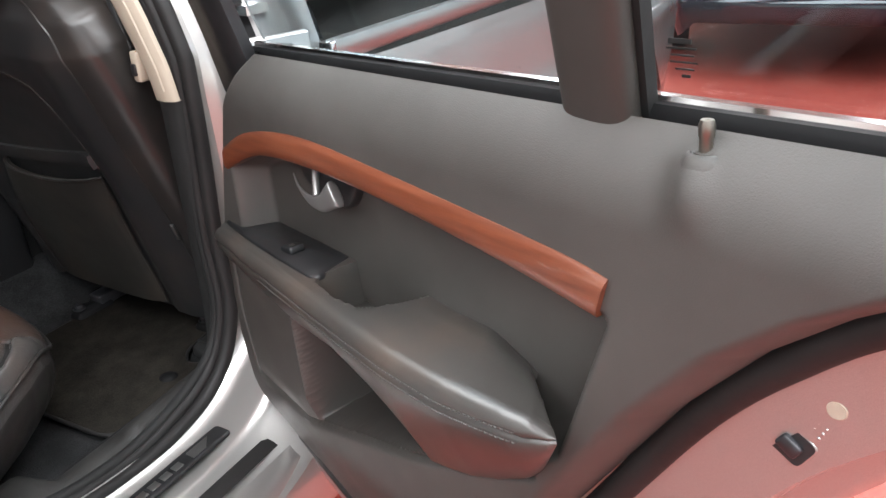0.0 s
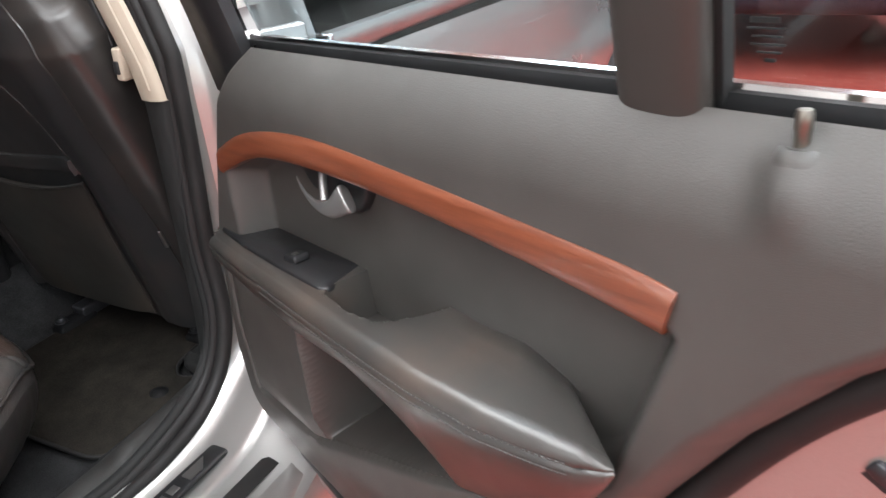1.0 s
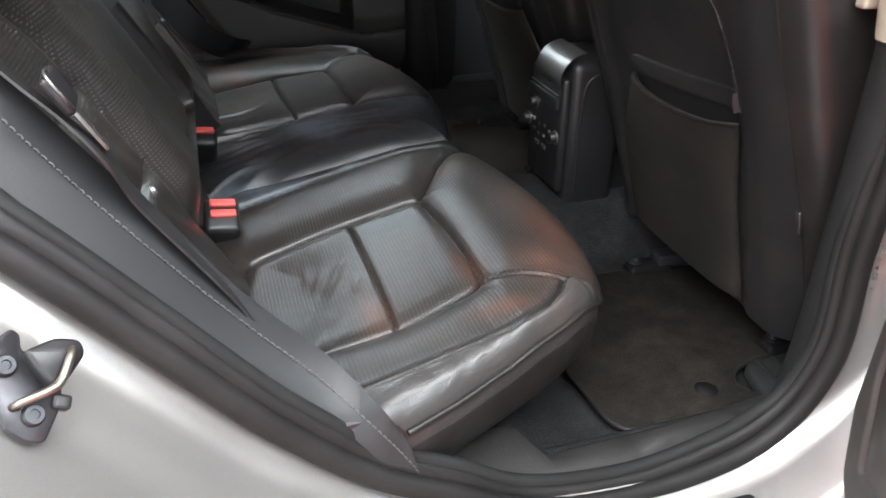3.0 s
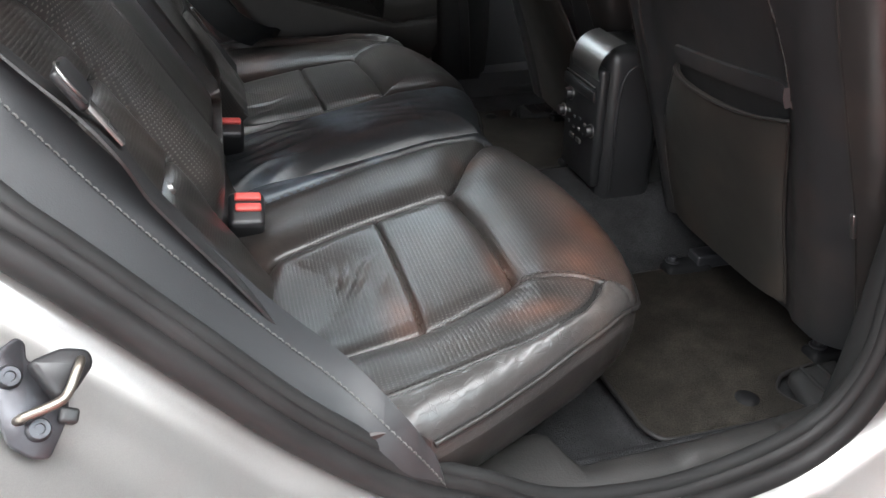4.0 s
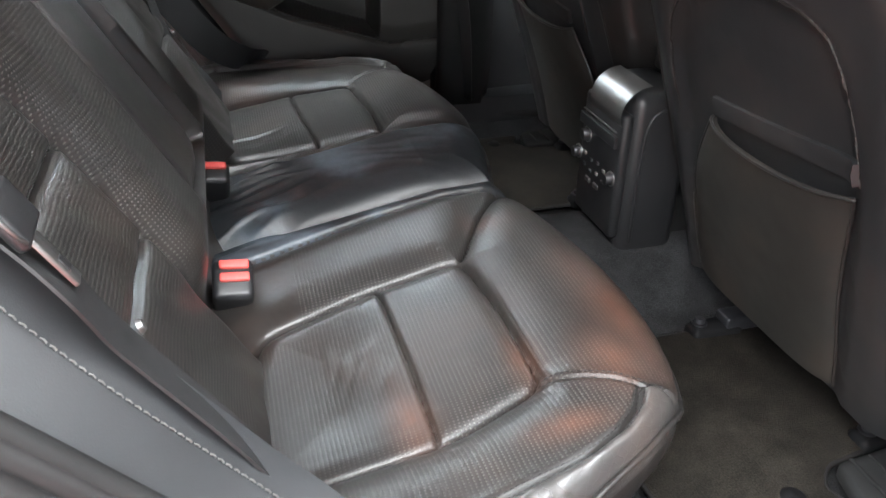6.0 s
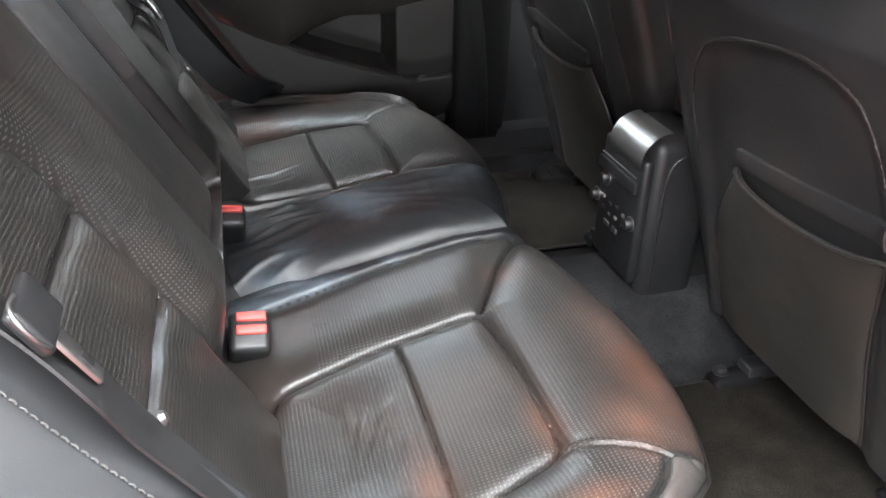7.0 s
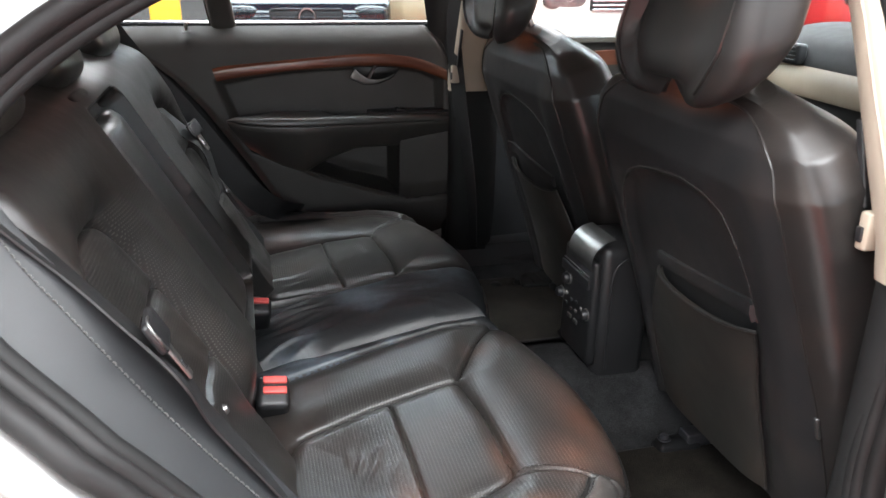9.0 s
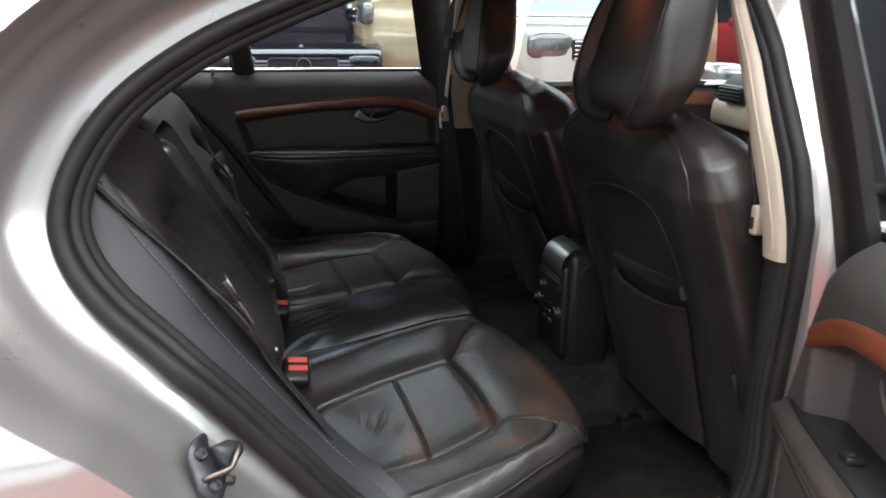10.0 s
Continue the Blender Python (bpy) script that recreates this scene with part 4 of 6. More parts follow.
# ---------------------------------------------------------------- cabin floor and trim
def cabin_floor():
    rows = []
    for x in np.linspace(-0.4, 1.9, 60):
        line = []
        for y in np.linspace(-0.66, 0.66, 70):
            tunnel = 0.10 * math.exp(-(y / 0.13) ** 4)
            z = 0.372 + tunnel + 0.03 * lump(0.56, 0.66, abs(y))
            line.append((x, y, z))
        rows.append(line)
    tagged(part("floor", grid(np.array(rows)), CARPET), "dark grey carpeted car floor", "floor", kind="structure")
    for s in (-1, 1):
        # strip of carpet up the side, and the moulded sill trim with its raised front length
        rows = [[(x, s * y, z) for y, z in ((0.59, 0.374), (0.612, 0.392), (0.636, 0.424), (0.652, 0.436), (0.672, 0.438))] for x in np.linspace(0.035, 0.66, 40)]
        tagged(part("side_carpet", grid(np.array(rows)), CARPET), "grey carpet edge turned up at the door sill", "carpet", kind="structure")
        rows = []
        for x in np.linspace(-0.22, 0.62, 90):
            rear = float(lump(0.055, 0.03, x))
            inner_y = float(np.interp(x, [0.0, 0.06, 0.2, 0.31, 0.40, 0.62], [0.662, 0.661, 0.657, 0.648, 0.638, 0.632])) - 0.062 * rear
            step = 0.011 * float(lump(0.160, 0.185, x)) * float(lump(0.312, 0.300, x))
            rise = 0.06 * max(0, (-0.02 - x) / 0.2) ** 2
            prof = [(inner_y, 0.424 - 0.04 * rear), (inner_y + 0.001, 0.440), (inner_y + 0.008, 0.4465), (inner_y + 0.022, 0.449 + step), (0.692, 0.449 + step), (0.703, 0.444 + 0.8 * step), (0.712, 0.43)]
            rows.append([(x, s * y, z + rise) for y, z in prof])
        tagged(part("sill_trim", grid(np.array(rows)), SILL), "dark grey moulded door sill trim with a step", "sill trim", kind="structure")


cabin_floor()


def floor_mat(sign):
    m = thing("floor_mat", pose(0, 0, 0), "worn dark floor mat lying on the carpet", "floor mat", "rear floor mats")
    out = rounded([(0.17, sign * 0.23), (0.56, sign * 0.23), (0.56, sign * 0.508), (0.428, sign * 0.528), (0.398, sign * 0.56), (0.424, sign * 0.606), (0.205, sign * 0.606), (0.188, sign * 0.58)], 0.016)
    part("mat_surface", plate(out, 0.009, Matrix.Translation((0, 0, 0.384)), 0.003), MAT, m)
    edge = np.c_[out, np.full(len(out), 0.388)]
    part("binding", tube(edge, 0.004, 8, closed=True), RUBBER, m, "dark bound edge")
    part("mat_button", lathe([(0.0, 0.006), (0.010, 0.006), (0.014, 0.003), (0.018, 0.0)], 20, Matrix.Translation((0.351, sign * 0.564, 0.392))), SEALBLACK, m, "black plastic mat clip")
    return m


floor_mat(-1)
floor_mat(1)


def opening_seal():
    loop = spline(OPENING, 10, closed=True)
    seal = thing("door_opening_seal", None, "black rubber seal round the door opening", "door seal")
    front = lump(0.28, 0.37, loop[:, 0])
    back = (1 - lump(-0.12, 0.06, loop[:, 0])) * (1 - lump(0.86, 1.02, loop[:, 1]))
    sill = 0.011 * (1 - lump(0.47, 0.58, loop[:, 1])) * lump(-0.10, 0.0, loop[:, 0]) * lump(0.26, 0.12, loop[:, 0])
    R, _ = opening_ring(loop, 0.006 - 0.002 * front - 0.016 * back + 0.5 * sill, -0.012)
    part("outer_bulb", sweep(R, circle(0.012, 12, 0.013), (0, 1, 0), closed=True), RUBBER, seal)
    R, _ = opening_ring(loop, -0.006 + 0.004 * front - 0.014 * back + sill, 0.002)
    part("groove_web", sweep(R, circle(0.011, 10, 0.010), (0, 1, 0), closed=True), RUBBER, seal)
    R, _ = opening_ring(loop, -0.017 + 0.011 * front - 0.012 * back + sill, 0.010)
    part("inner_lip", sweep(R, circle(0.008, 10, 0.009), (0, 1, 0), closed=True), DARKTRIM, seal, "dull dark inner lip")


opening_seal()


def pillar(sign):
    p = thing("centre_pillar", None, "centre pillar with beige upper and dark lower trim", "pillar trim", kind="structure")
    def edge(z):
        """Outer rear edge of the trim, across the car."""
        return sign * float(np.interp(z, [0.40, 0.92, 0.967, 1.042, 1.105, 1.189, 1.272, 1.36], [0.705, 0.703, 0.693, 0.664, 0.631, 0.590, 0.535, 0.475]))

    def inner(z):
        """Its inner edge."""
        return sign * float(np.interp(z, [0.40, 0.911, 0.955, 1.059, 1.143, 1.272, 1.36], [0.657, 0.655, 0.645, 0.597, 0.562, 0.505, 0.45]))
    X = 0.372 if sign < 0 else 0.240
    sect = [(0.008, 0.0), (0.001, 0.02), (-0.003, 0.14), (-0.006, 0.36), (-0.004, 0.72), (0.006, 0.95), (0.03, 1.05), (0.10, 1.06), (0.13, 0.5)]
    rows = [[(X + dx, edge(z) * (1 - k) + inner(z) * k, z) for dx, k in sect] for z in np.linspace(0.915, 1.36, 24)]
    V, F = grid(np.array(rows))
    part("upper_trim", (V, F + [tuple(range(len(sect)))]), BEIGE, p, "beige plastic upper pillar trim")
    part("trim_ridge", tube([(X - 0.0045, edge(z) * 0.72 + inner(z) * 0.28, z) for z in np.linspace(0.93, 1.34, 30)], 0.0022, 8), BEIGE, p, "moulded ridge along the trim")
    rows = []
    for z in np.linspace(0.40, 0.9145, 30):
        flare = 0.02 * max(0, (0.60 - z) / 0.2) ** 2
        rows.append([(X + dx + 0.004 - flare * (k < 1), edge(z) * (1 - k) + inner(z) * k, z) for dx, k in sect])
    part("lower_trim", grid(np.array(rows)), DARKTRIM, p, "dark lower pillar trim")
    part("height_clip", block((0.022, 0.016, 0.045), (X + 0.002, inner(0.962), 0.962), 0.004), BEIGE, p, "beige belt height clip")
    part("clip_slot", block((0.006, 0.010, 0.018), (X - 0.0085, inner(0.962) - sign * 0.002, 0.958), 0.002), HARD, p, "black slot in the clip")
    part("height_slot", block((0.006, 0.010, 0.10), (X + 0.004, inner(1.03) - sign * 0.001, 1.03), 0.002, turn=Matrix.Rotation(radians(sign * 18), 4, "X")), HARD, p, "dark height adjuster slot")
    rows = [[(X + 0.030, edge(z) - sign * 0.012, z), (X + 0.040, edge(z) - sign * 0.004, z), (X + 0.05, edge(z) + sign * 0.03, z), (X + 0.09, edge(z) + sign * 0.05, z), (X + 0.15, edge(z) + sign * 0.03, z)] for z in np.linspace(0.42, 1.36, 30)]
    part("post", grid(np.array(rows)), PAINT, p, "silver painted pillar post")
    if sign < 0:
        rows = []
        for z in np.linspace(0.965, 1.36, 24):
            y = -0.7585 + 0.375 * (z - 1.05)
            rows.append([(0.452 - 0.06 * (z - 1.05), y + 0.03, z), (0.448 - 0.06 * (z - 1.05), y + 0.002, z), (0.454 - 0.06 * (z - 1.05), y - 0.003, z), (0.52, y - 0.005, z), (0.61, y - 0.004, z), (0.615, y + 0.03, z)])
        part("outer_cover", grid(np.array(rows)), SEALBLACK, p, "black outer cover of the pillar")
    return p


pillar(-1)
pillar(1)


# ---------------------------------------------------------------- rear bench
def front_edge(y):
    return np.interp(np.abs(y), [0, 0.1, 0.16, 0.2, 0.25, 0.3, 0.36, 0.42, 0.46, 0.5, 0.53, 0.56, 0.585, 0.61, 0.64, 0.665, 0.69, 0.714],
                     [0.148, 0.170, 0.184, 0.192, 0.200, 0.205, 0.207, 0.204, 0.199, 0.189, 0.178, 0.158, 0.131, 0.093, 0.035, -0.018, -0.070, -0.132])


RIM_Y = np.concatenate([np.linspace(0, 0.5, 12), np.linspace(0.51, 0.714, 30)])
RIM = [(-0.45, 0.0)] + [(float(front_edge(y)), float(y)) for y in RIM_Y] + [(-0.16, 0.735), (-0.45, 0.75)]
PANEL = rounded([(-0.255, 0.272), (-0.123, 0.243), (0.020, 0.232), (0.033, 0.36), (0.030, 0.500), (-0.083, 0.535), (-0.20, 0.538), (-0.28, 0.535), (-0.29, 0.4)], 0.026)
SPLIT = [(-0.099, 0.22), (-0.094, 0.40), (-0.094, 0.56)]
CORNER_SEAM = [(0.020, 0.232), (0.046, 0.186), (0.072, 0.138), (0.102, 0.098), (0.134, 0.060), (0.20, 0.0)]
FAR_CORNER_SEAM = [(0.020, 0.232), (0.06, 0.226), (0.20, 0.222)]
FRONT_SEAM = [(0.026, 0.500), (0.062, 0.514), (0.096, 0.530), (0.118, 0.546), (0.142, 0.566), (0.175, 0.59)]
SIDE_SEAM = [(-0.24, 0.678), (-0.138, 0.657), (-0.082, 0.644), (-0.036, 0.632), (0.031, 0.616), (0.070, 0.598), (0.096, 0.576), (0.112, 0.552)]
NEAR_SEAM = [(-0.40, -0.105), (-0.257, -0.086), (-0.18, -0.075), (-0.06, -0.056), (0.035, -0.053), (0.22, -0.060)]
FAR_SEAM = [(-0.40, 0.215), (-0.25, 0.213), (-0.023, 0.211), (0.22, 0.214)]


def on_line(line, x):
    return np.interp(x, [p[0] for p in line], [p[1] for p in line])


def swell(d, w):
    """Height of a padded patch, 0 at its seam and 1 a width w inside."""
    return np.sqrt(np.clip(1 - (1 - np.clip(d / w, 0, 1)) ** 2, 0, 1))


def cushion_top(X, Y):
    A = np.abs(Y)
    inside = np.clip(-sdf(RIM, X, A), 0, 1)
    z = 0.572 + 0.20 * np.minimum(X, 0.04) + 0.06 * np.clip(X - 0.04, 0, 1)
    in_panel = sdf(PANEL, X, A)
    d_split = np.where(in_panel < 0.0, seg_dist(SPLIT, X, A), 1.0)
    d_corner = np.where(Y < 0, seg_dist(CORNER_SEAM, X, A), seg_dist(FAR_CORNER_SEAM, X, A))
    d_near, d_far = seg_dist(NEAR_SEAM, X, Y), seg_dist(FAR_SEAM, X, Y)
    centre = (Y > on_line(NEAR_SEAM, X)) & (Y < on_line(FAR_SEAM, X))
    d_front = seg_dist(FRONT_SEAM, X, A)
    d_side = seg_dist(SIDE_SEAM, X, A)
    d_ring = np.minimum.reduce([np.abs(in_panel), d_near, d_far, np.where(centre, 1, d_corner)])
    ring = np.where((in_panel >= 0) & ~centre, 1.0, 0.0)
    # the padded ring round each outer place, and its two panels
    z = z + ring * 0.026 * swell(d_ring, 0.062)
    z = z + np.where(in_panel < 0, 0.012 * swell(-in_panel, 0.030) + 0.004 * swell(-in_panel, 0.07) - 0.005 * (1 - swell(d_split, 0.011)), 0)
    z = z - np.where(in_panel < 0, 0.010 * lump(0.02, 0.10, -in_panel) * lump(-0.08, -0.2, X), 0)
    z = z + np.where(centre, 0.016 + 0.007 * swell(np.minimum(d_near, d_far), 0.030), 0)
    for d, w, h in ((np.abs(in_panel), 0.0026, 0.004), (d_split, 0.0024, 0.004), (d_near, 0.003, 0.004), (d_far, 0.003, 0.004)):
        z = z + groove(d, w, h)
    z = z + groove(np.where(centre | (in_panel < 0), 1, d_corner), 0.003, 0.005)
    z = z + groove(d_front, 0.0026, 0.0028) + groove(d_side, 0.0026, 0.0030)
    z = z + 0.0020 * np.exp(-((d_side - 0.010) / 0.007) ** 2) + 0.0010 * np.exp(-((d_front - 0.010) / 0.006) ** 2) * (in_panel > 0.01)
    # the rim rolls over to the front and, more tightly, to the door
    wide = 0.075 - 0.020 * lump(0.52, 0.60, A)
    k = 1 - np.clip(inside / wide, 0, 1)
    z = z + 0.13 * np.clip(-X, 0, 0.25) * lump(0.50, 0.62, A)
    z = z - (0.058 - 0.040 * lump(0.52, 0.60, A)) * (1 - np.sqrt(np.clip(1 - k ** 2, 0, 1)))
    # full band between the side seam and the piping, with fine gathers
    outside = lump(-0.004, 0.008, A - np.interp(X, [p[0] for p in SIDE_SEAM], [p[1] for p in SIDE_SEAM])) * lump(0.5, 0.55, A)
    share = d_side / np.maximum(d_side + inside, 1e-4)
    z = z + outside * 0.013 * np.clip(4 * share * (1 - share), 0, 1) ** 0.8
    z = z + outside * (0.00035 * np.sin((X * 0.75 + A * 0.65) * 300 + 4 * np.sin(X * 34 + A * 21)) + 0.0004 * np.sin((X * 0.95 - A * 0.3) * 150 + 3 * np.sin(A * 55))) * lump(0.0, 0.015, inside)
    # creases from use
    for cx, cy, ang, ln, dp, w in ((-0.165, -0.375, 1.25, 0.022, 0.0032, 0.006), (-0.150, -0.395, 1.05, 0.026, 0.0030, 0.006), (-0.178, -0.352, 1.45, 0.018, 0.0026, 0.006), (-0.135, -0.36, 0.9, 0.02, 0.0022, 0.007),
                                   (-0.120, -0.415, 1.2, 0.02, 0.0020, 0.006), (-0.20, 0.375, 0.15, 0.05, 0.0045, 0.006), (-0.19, 0.335, 0.2, 0.03, 0.0030, 0.006)):
        dx, dy = X - cx, Y - cy
        u, v = dx * math.cos(ang) + dy * math.sin(ang), -dx * math.sin(ang) + dy * math.cos(ang)
        z = z + dp * np.exp(-(v / w) ** 2 - (u / ln) ** 2)
    for k in range(9):
        bend = -0.055 + 0.030 * k + (0.22 + 0.05 * (k % 3)) * (X + 0.26) + 0.007 * np.sin(X * 41 + k * 1.7)
        z = z + np.where(centre, 0.0050 + 0.0015 * (k % 2), 0) * np.exp(-((Y - bend) / (0.0065 + 0.002 * (k % 3))) ** 2) * np.exp(-((X + 0.225 - 0.025 * math.sin(k * 3.3)) / (0.045 + 0.020 * (k % 2))) ** 2)
    for k in range(6):
        lean = 0.02 + 0.030 * k - 0.35 * (X - 0.0) + 0.010 * np.sin(X * 30 + k)
        z = z + np.where(centre, 0.0016, 0) * np.exp(-((Y - lean) / 0.010) ** 2) * np.exp(-((X - 0.01) / 0.07) ** 2)
    return z


def skew(y):
    """Shifts the far place of the bench back a little to fit the camera's view."""
    return -0.034 * lump(0.12, 0.50, y)


def rear_bench():
    seat = thing("rear_bench", None, "black leather rear bench seat with creased cushions", "car seat")
    ys = np.linspace(-0.7135, 0.7135, 720)
    s_top = np.concatenate([np.linspace(0, 0.80, 210, endpoint=False), 0.80 + 0.20 * np.sin(np.linspace(0, math.pi / 2, 80))])
    X = -0.40 + (front_edge(ys)[:, None] + 0.40) * s_top[None, :]
    Yg = np.repeat(ys[:, None], len(s_top), 1)
    Z = cushion_top(X, Yg)
    rows = np.stack([X, Yg, Z], -1)
    face = []
    nose = np.c_[np.gradient(rows[:, -1, 1]), -np.gradient(rows[:, -1, 0])]
    nose /= np.linalg.norm(nose, axis=1)[:, None]
    for k in np.linspace(0, 1, 13)[1:]:
        e = rows[:, -1].copy()
        e[:, :2] += nose * (0.006 * math.sin(k * math.pi) - 0.065 * k ** 2.2)
        e[:, 2] += (0.425 - e[:, 2]) * k
        face.append(e)
    rows = np.concatenate([rows, np.stack(face, 1)], 1)
    # close the two sides downwards
    lower = [[], []]
    for e, sg, out in ((0, -1, lower[0]), (-1, 1, lower[1])):
        for k in (0.12, 0.3, 0.5, 0.75, 1.0):
            r = rows[e].copy()
            r[:, 1] += sg * (0.006 * math.sin(k * math.pi) - 0.03 * k * k)
            r[:, 2] = r[:, 2] * (1 - k) + np.minimum(r[:, 2], 0.42) * k
            out.append(r)
    rows = np.concatenate([np.array(lower[0][::-1]), rows, np.array(lower[1])])
    n, m, _ = rows.shape
    C = 0.25 * (rows[:-1, :-1] + rows[1:, :-1] + rows[:-1, 1:] + rows[1:, 1:])
    cx, cy = C[..., 0], C[..., 1]
    ca = np.abs(cy)
    top = np.zeros(cx.shape, bool)
    top[5:n - 6, :len(s_top) + 1] = True
    side = np.interp(cx, [p[0] for p in SIDE_SEAM] + [0.165], [p[1] for p in SIDE_SEAM] + [0.55])
    beyond = (ca > side) & (ca > 0.5)
    centre = (cy > on_line(NEAR_SEAM, cx)) & (cy < on_line(FAR_SEAM, cx))
    seam_strip = (ca > side - 0.010) & (ca > 0.5)
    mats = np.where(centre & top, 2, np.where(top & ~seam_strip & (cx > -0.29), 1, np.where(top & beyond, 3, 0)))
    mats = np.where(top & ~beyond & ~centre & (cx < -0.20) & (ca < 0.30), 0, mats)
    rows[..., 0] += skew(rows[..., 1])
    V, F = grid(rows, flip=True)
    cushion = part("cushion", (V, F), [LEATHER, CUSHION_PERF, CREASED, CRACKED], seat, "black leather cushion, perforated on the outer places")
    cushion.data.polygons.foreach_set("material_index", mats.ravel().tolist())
    lay_uv(cushion, rows)

    def on_top(x, y, lift=0.0):
        return (x + float(skew(y)), y, float(cushion_top(np.array([[x]]), np.array([[y]]))[0, 0]) + lift)
    # piping round the lower edge
    pip = []
    for y in np.linspace(-0.713, 0.713, 200):
        x = float(front_edge(y))
        slope = float(front_edge(abs(y) + 0.004) - front_edge(abs(y) - 0.004)) / 0.008
        out = np.array((1.0, -np.sign(y) * slope)) / math.hypot(1.0, slope)
        px, py, pz = on_top(x, y, -0.0005)
        pip.append((px + 0.003 * out[0], py + 0.003 * out[1], pz))
    part("piping", tube(np.array(pip), 0.0033, 8), LEATHER, cushion, "black leather piping")
    # stitched seams
    for sgn in (-1, 1):
        for dx in (-0.0055, 0.0055):
            for seam, ex, ey in ((SIDE_SEAM, 0.35, 0.93), (FRONT_SEAM, -0.55, 0.83)):
                P = [on_top(x + dx * ex, sgn * (y + dx * ey), 0.0015) for x, y in spline(seam, 10) if x < front_edge(y) - 0.02]
                if len(P) > 3:
                    part("seam_stitching", stitches(P, (0, 0, 1), 0.0062, 0.0040, 0.00055), THREAD, cushion, "dark seam stitching")
    P = [on_top(x + 0.004, -y - 0.004, 0.0006) for x, y in spline(CORNER_SEAM[:-1], 8)]
    part("seam_stitching", stitches(P, (0, 0, 1), 0.0062, 0.0040, 0.00055), THREAD, cushion, "dark seam stitching")
    return seat


BENCH = rear_bench()

RECLINE = radians(29)


def back_pose():
    """Backrest space: x across to the far side, y up the backrest, z out of it towards the front."""
    up = Vector((-math.sin(RECLINE), 0, math.cos(RECLINE)))
    fw = Vector((math.cos(RECLINE), 0, math.sin(RECLINE)))
    m = Matrix((Vector((0, 1, 0)), up, fw)).transposed().to_4x4()
    m.translation = (-0.275, 0, 0.53)
    return m


M_BACK = back_pose()


def backrest():
    xs = np.linspace(-0.612, 0.612, 300)
    ys = np.linspace(-0.02, 0.62, 170)
    X, Y = np.meshgrid(xs, ys, indexing="ij")
    A = np.abs(X)
    panel = rounded([(0.283, -0.04), (0.281, 0.20), (0.289, 0.33), (0.300, 0.40), (0.330, 0.452), (0.46, 0.455), (0.535, 0.42), (0.56, 0.30), (0.565, -0.04)], 0.03)
    D = sdf(panel, A, Y)
    rows_d = np.where(D < 0, np.minimum(np.abs(Y - 0.198), np.abs(Y - 0.328)), 1)
    z = 0.004 - 0.06 * lump(0.50, 0.64, Y) ** 2 - 0.075 * lump(0.15, 0.02, Y) * lump(0.32, 0.27, A)
    z = z + np.where(D < 0, 0.015 * swell(np.minimum(-D, rows_d), 0.040), 0.044 * swell(D, 0.055))
    z = z + groove(np.abs(D), 0.0035, 0.009) + groove(rows_d, 0.0030, 0.008)
    # well behind the folded armrest
    arm_d = sdf(rounded([(-0.150, 0.125), (-0.146, 0.545), (0.098, 0.545), (0.102, 0.125)], 0.02), X, Y)
    z = z - 0.040 * lump(0.006, -0.006, arm_d)
    z = z - 0.09 * np.clip((A - 0.555) / 0.055, 0, 1) ** 2
    # soft folds over the outer places
    z = z + 0.0012 * np.sin(Y * 60 + 5 * np.sin(X * 17)) * lump(0.0, -0.05, D)
    rows = np.stack([X, Y, z], -1)
    bot = rows[:, :1].copy(); bot[..., 2] = -0.06
    top = rows[:, -1:].copy(); top[..., 2] = -0.06
    rows = np.concatenate([bot, rows, top], 1)
    V, F = grid(rows)
    ob = part("backrest", (V, F), [LEATHER, PERF], BENCH, "black leather backrest, perforated on the outer places")
    ob.matrix_world = M_BACK
    back = ob
    C = 0.25 * (rows[:-1, :-1] + rows[1:, :-1] + rows[:-1, 1:] + rows[1:, 1:])
    mats = ((np.abs(C[..., 0]) > 0.155) & (np.abs(C[..., 0]) < 0.60) & (C[..., 1] > 0.02) & (C[..., 1] < 0.452)).astype(int)
    ob.data.polygons.foreach_set("material_index", mats.ravel().tolist())
    # the pattern follows the leather over the side bolsters
    flat = rows.copy()
    step = np.linalg.norm(np.diff(rows, axis=0)[..., [0, 2]], axis=-1).mean(1)
    flat[..., 0] = np.concatenate([[0], np.cumsum(step)])[:, None]
    lay_uv(ob, flat, (0, 1))
    for seam in (0.198, 0.328):
        for sg in (-1, 1):
            P = [(sg * a, seam + 0.004, 0.0085) for a in np.linspace(0.295, 0.54, 30)]
            part("seam_stitching", stitches(P, (0, 0, 1), 0.0065, 0.0042, 0.0008), THREAD, ob, "dark seam stitching")
    # folded centre armrest: smooth, creased lengthways, with a pull recess at its top
    U, W = np.meshgrid(np.linspace(-0.148, 0.100, 90), np.linspace(0.128, 0.535, 110), indexing="ij")
    d = -sdf(rounded([(-0.148, 0.128), (-0.143, 0.535), (0.095, 0.535), (0.100, 0.128)], 0.028), U, W)
    h = 0.004 + 0.036 * swell(d, 0.040)
    h = h + 0.006 * np.exp(-((U + 0.03) / 0.06) ** 2) - 0.16 * np.clip(U - 0.015, 0, 1) * lump(0.0, 0.03, U) * 1.0
    h = h + groove(np.abs(U - 0.018 - 0.05 * (W - 0.3) ** 2), 0.004, 0.003) + groove(np.abs(d - 0.020), 0.0022, 0.0025)
    h = h - 0.03 * np.exp(-((U + 0.08) / 0.05) ** 4 - ((W - 0.535) / 0.022) ** 2)
    rows = np.stack([U, W, np.where(d < 0, -0.03, h)], -1)
    part("centre_armrest", grid(rows), LEATHER, back, "smooth black folded centre armrest")
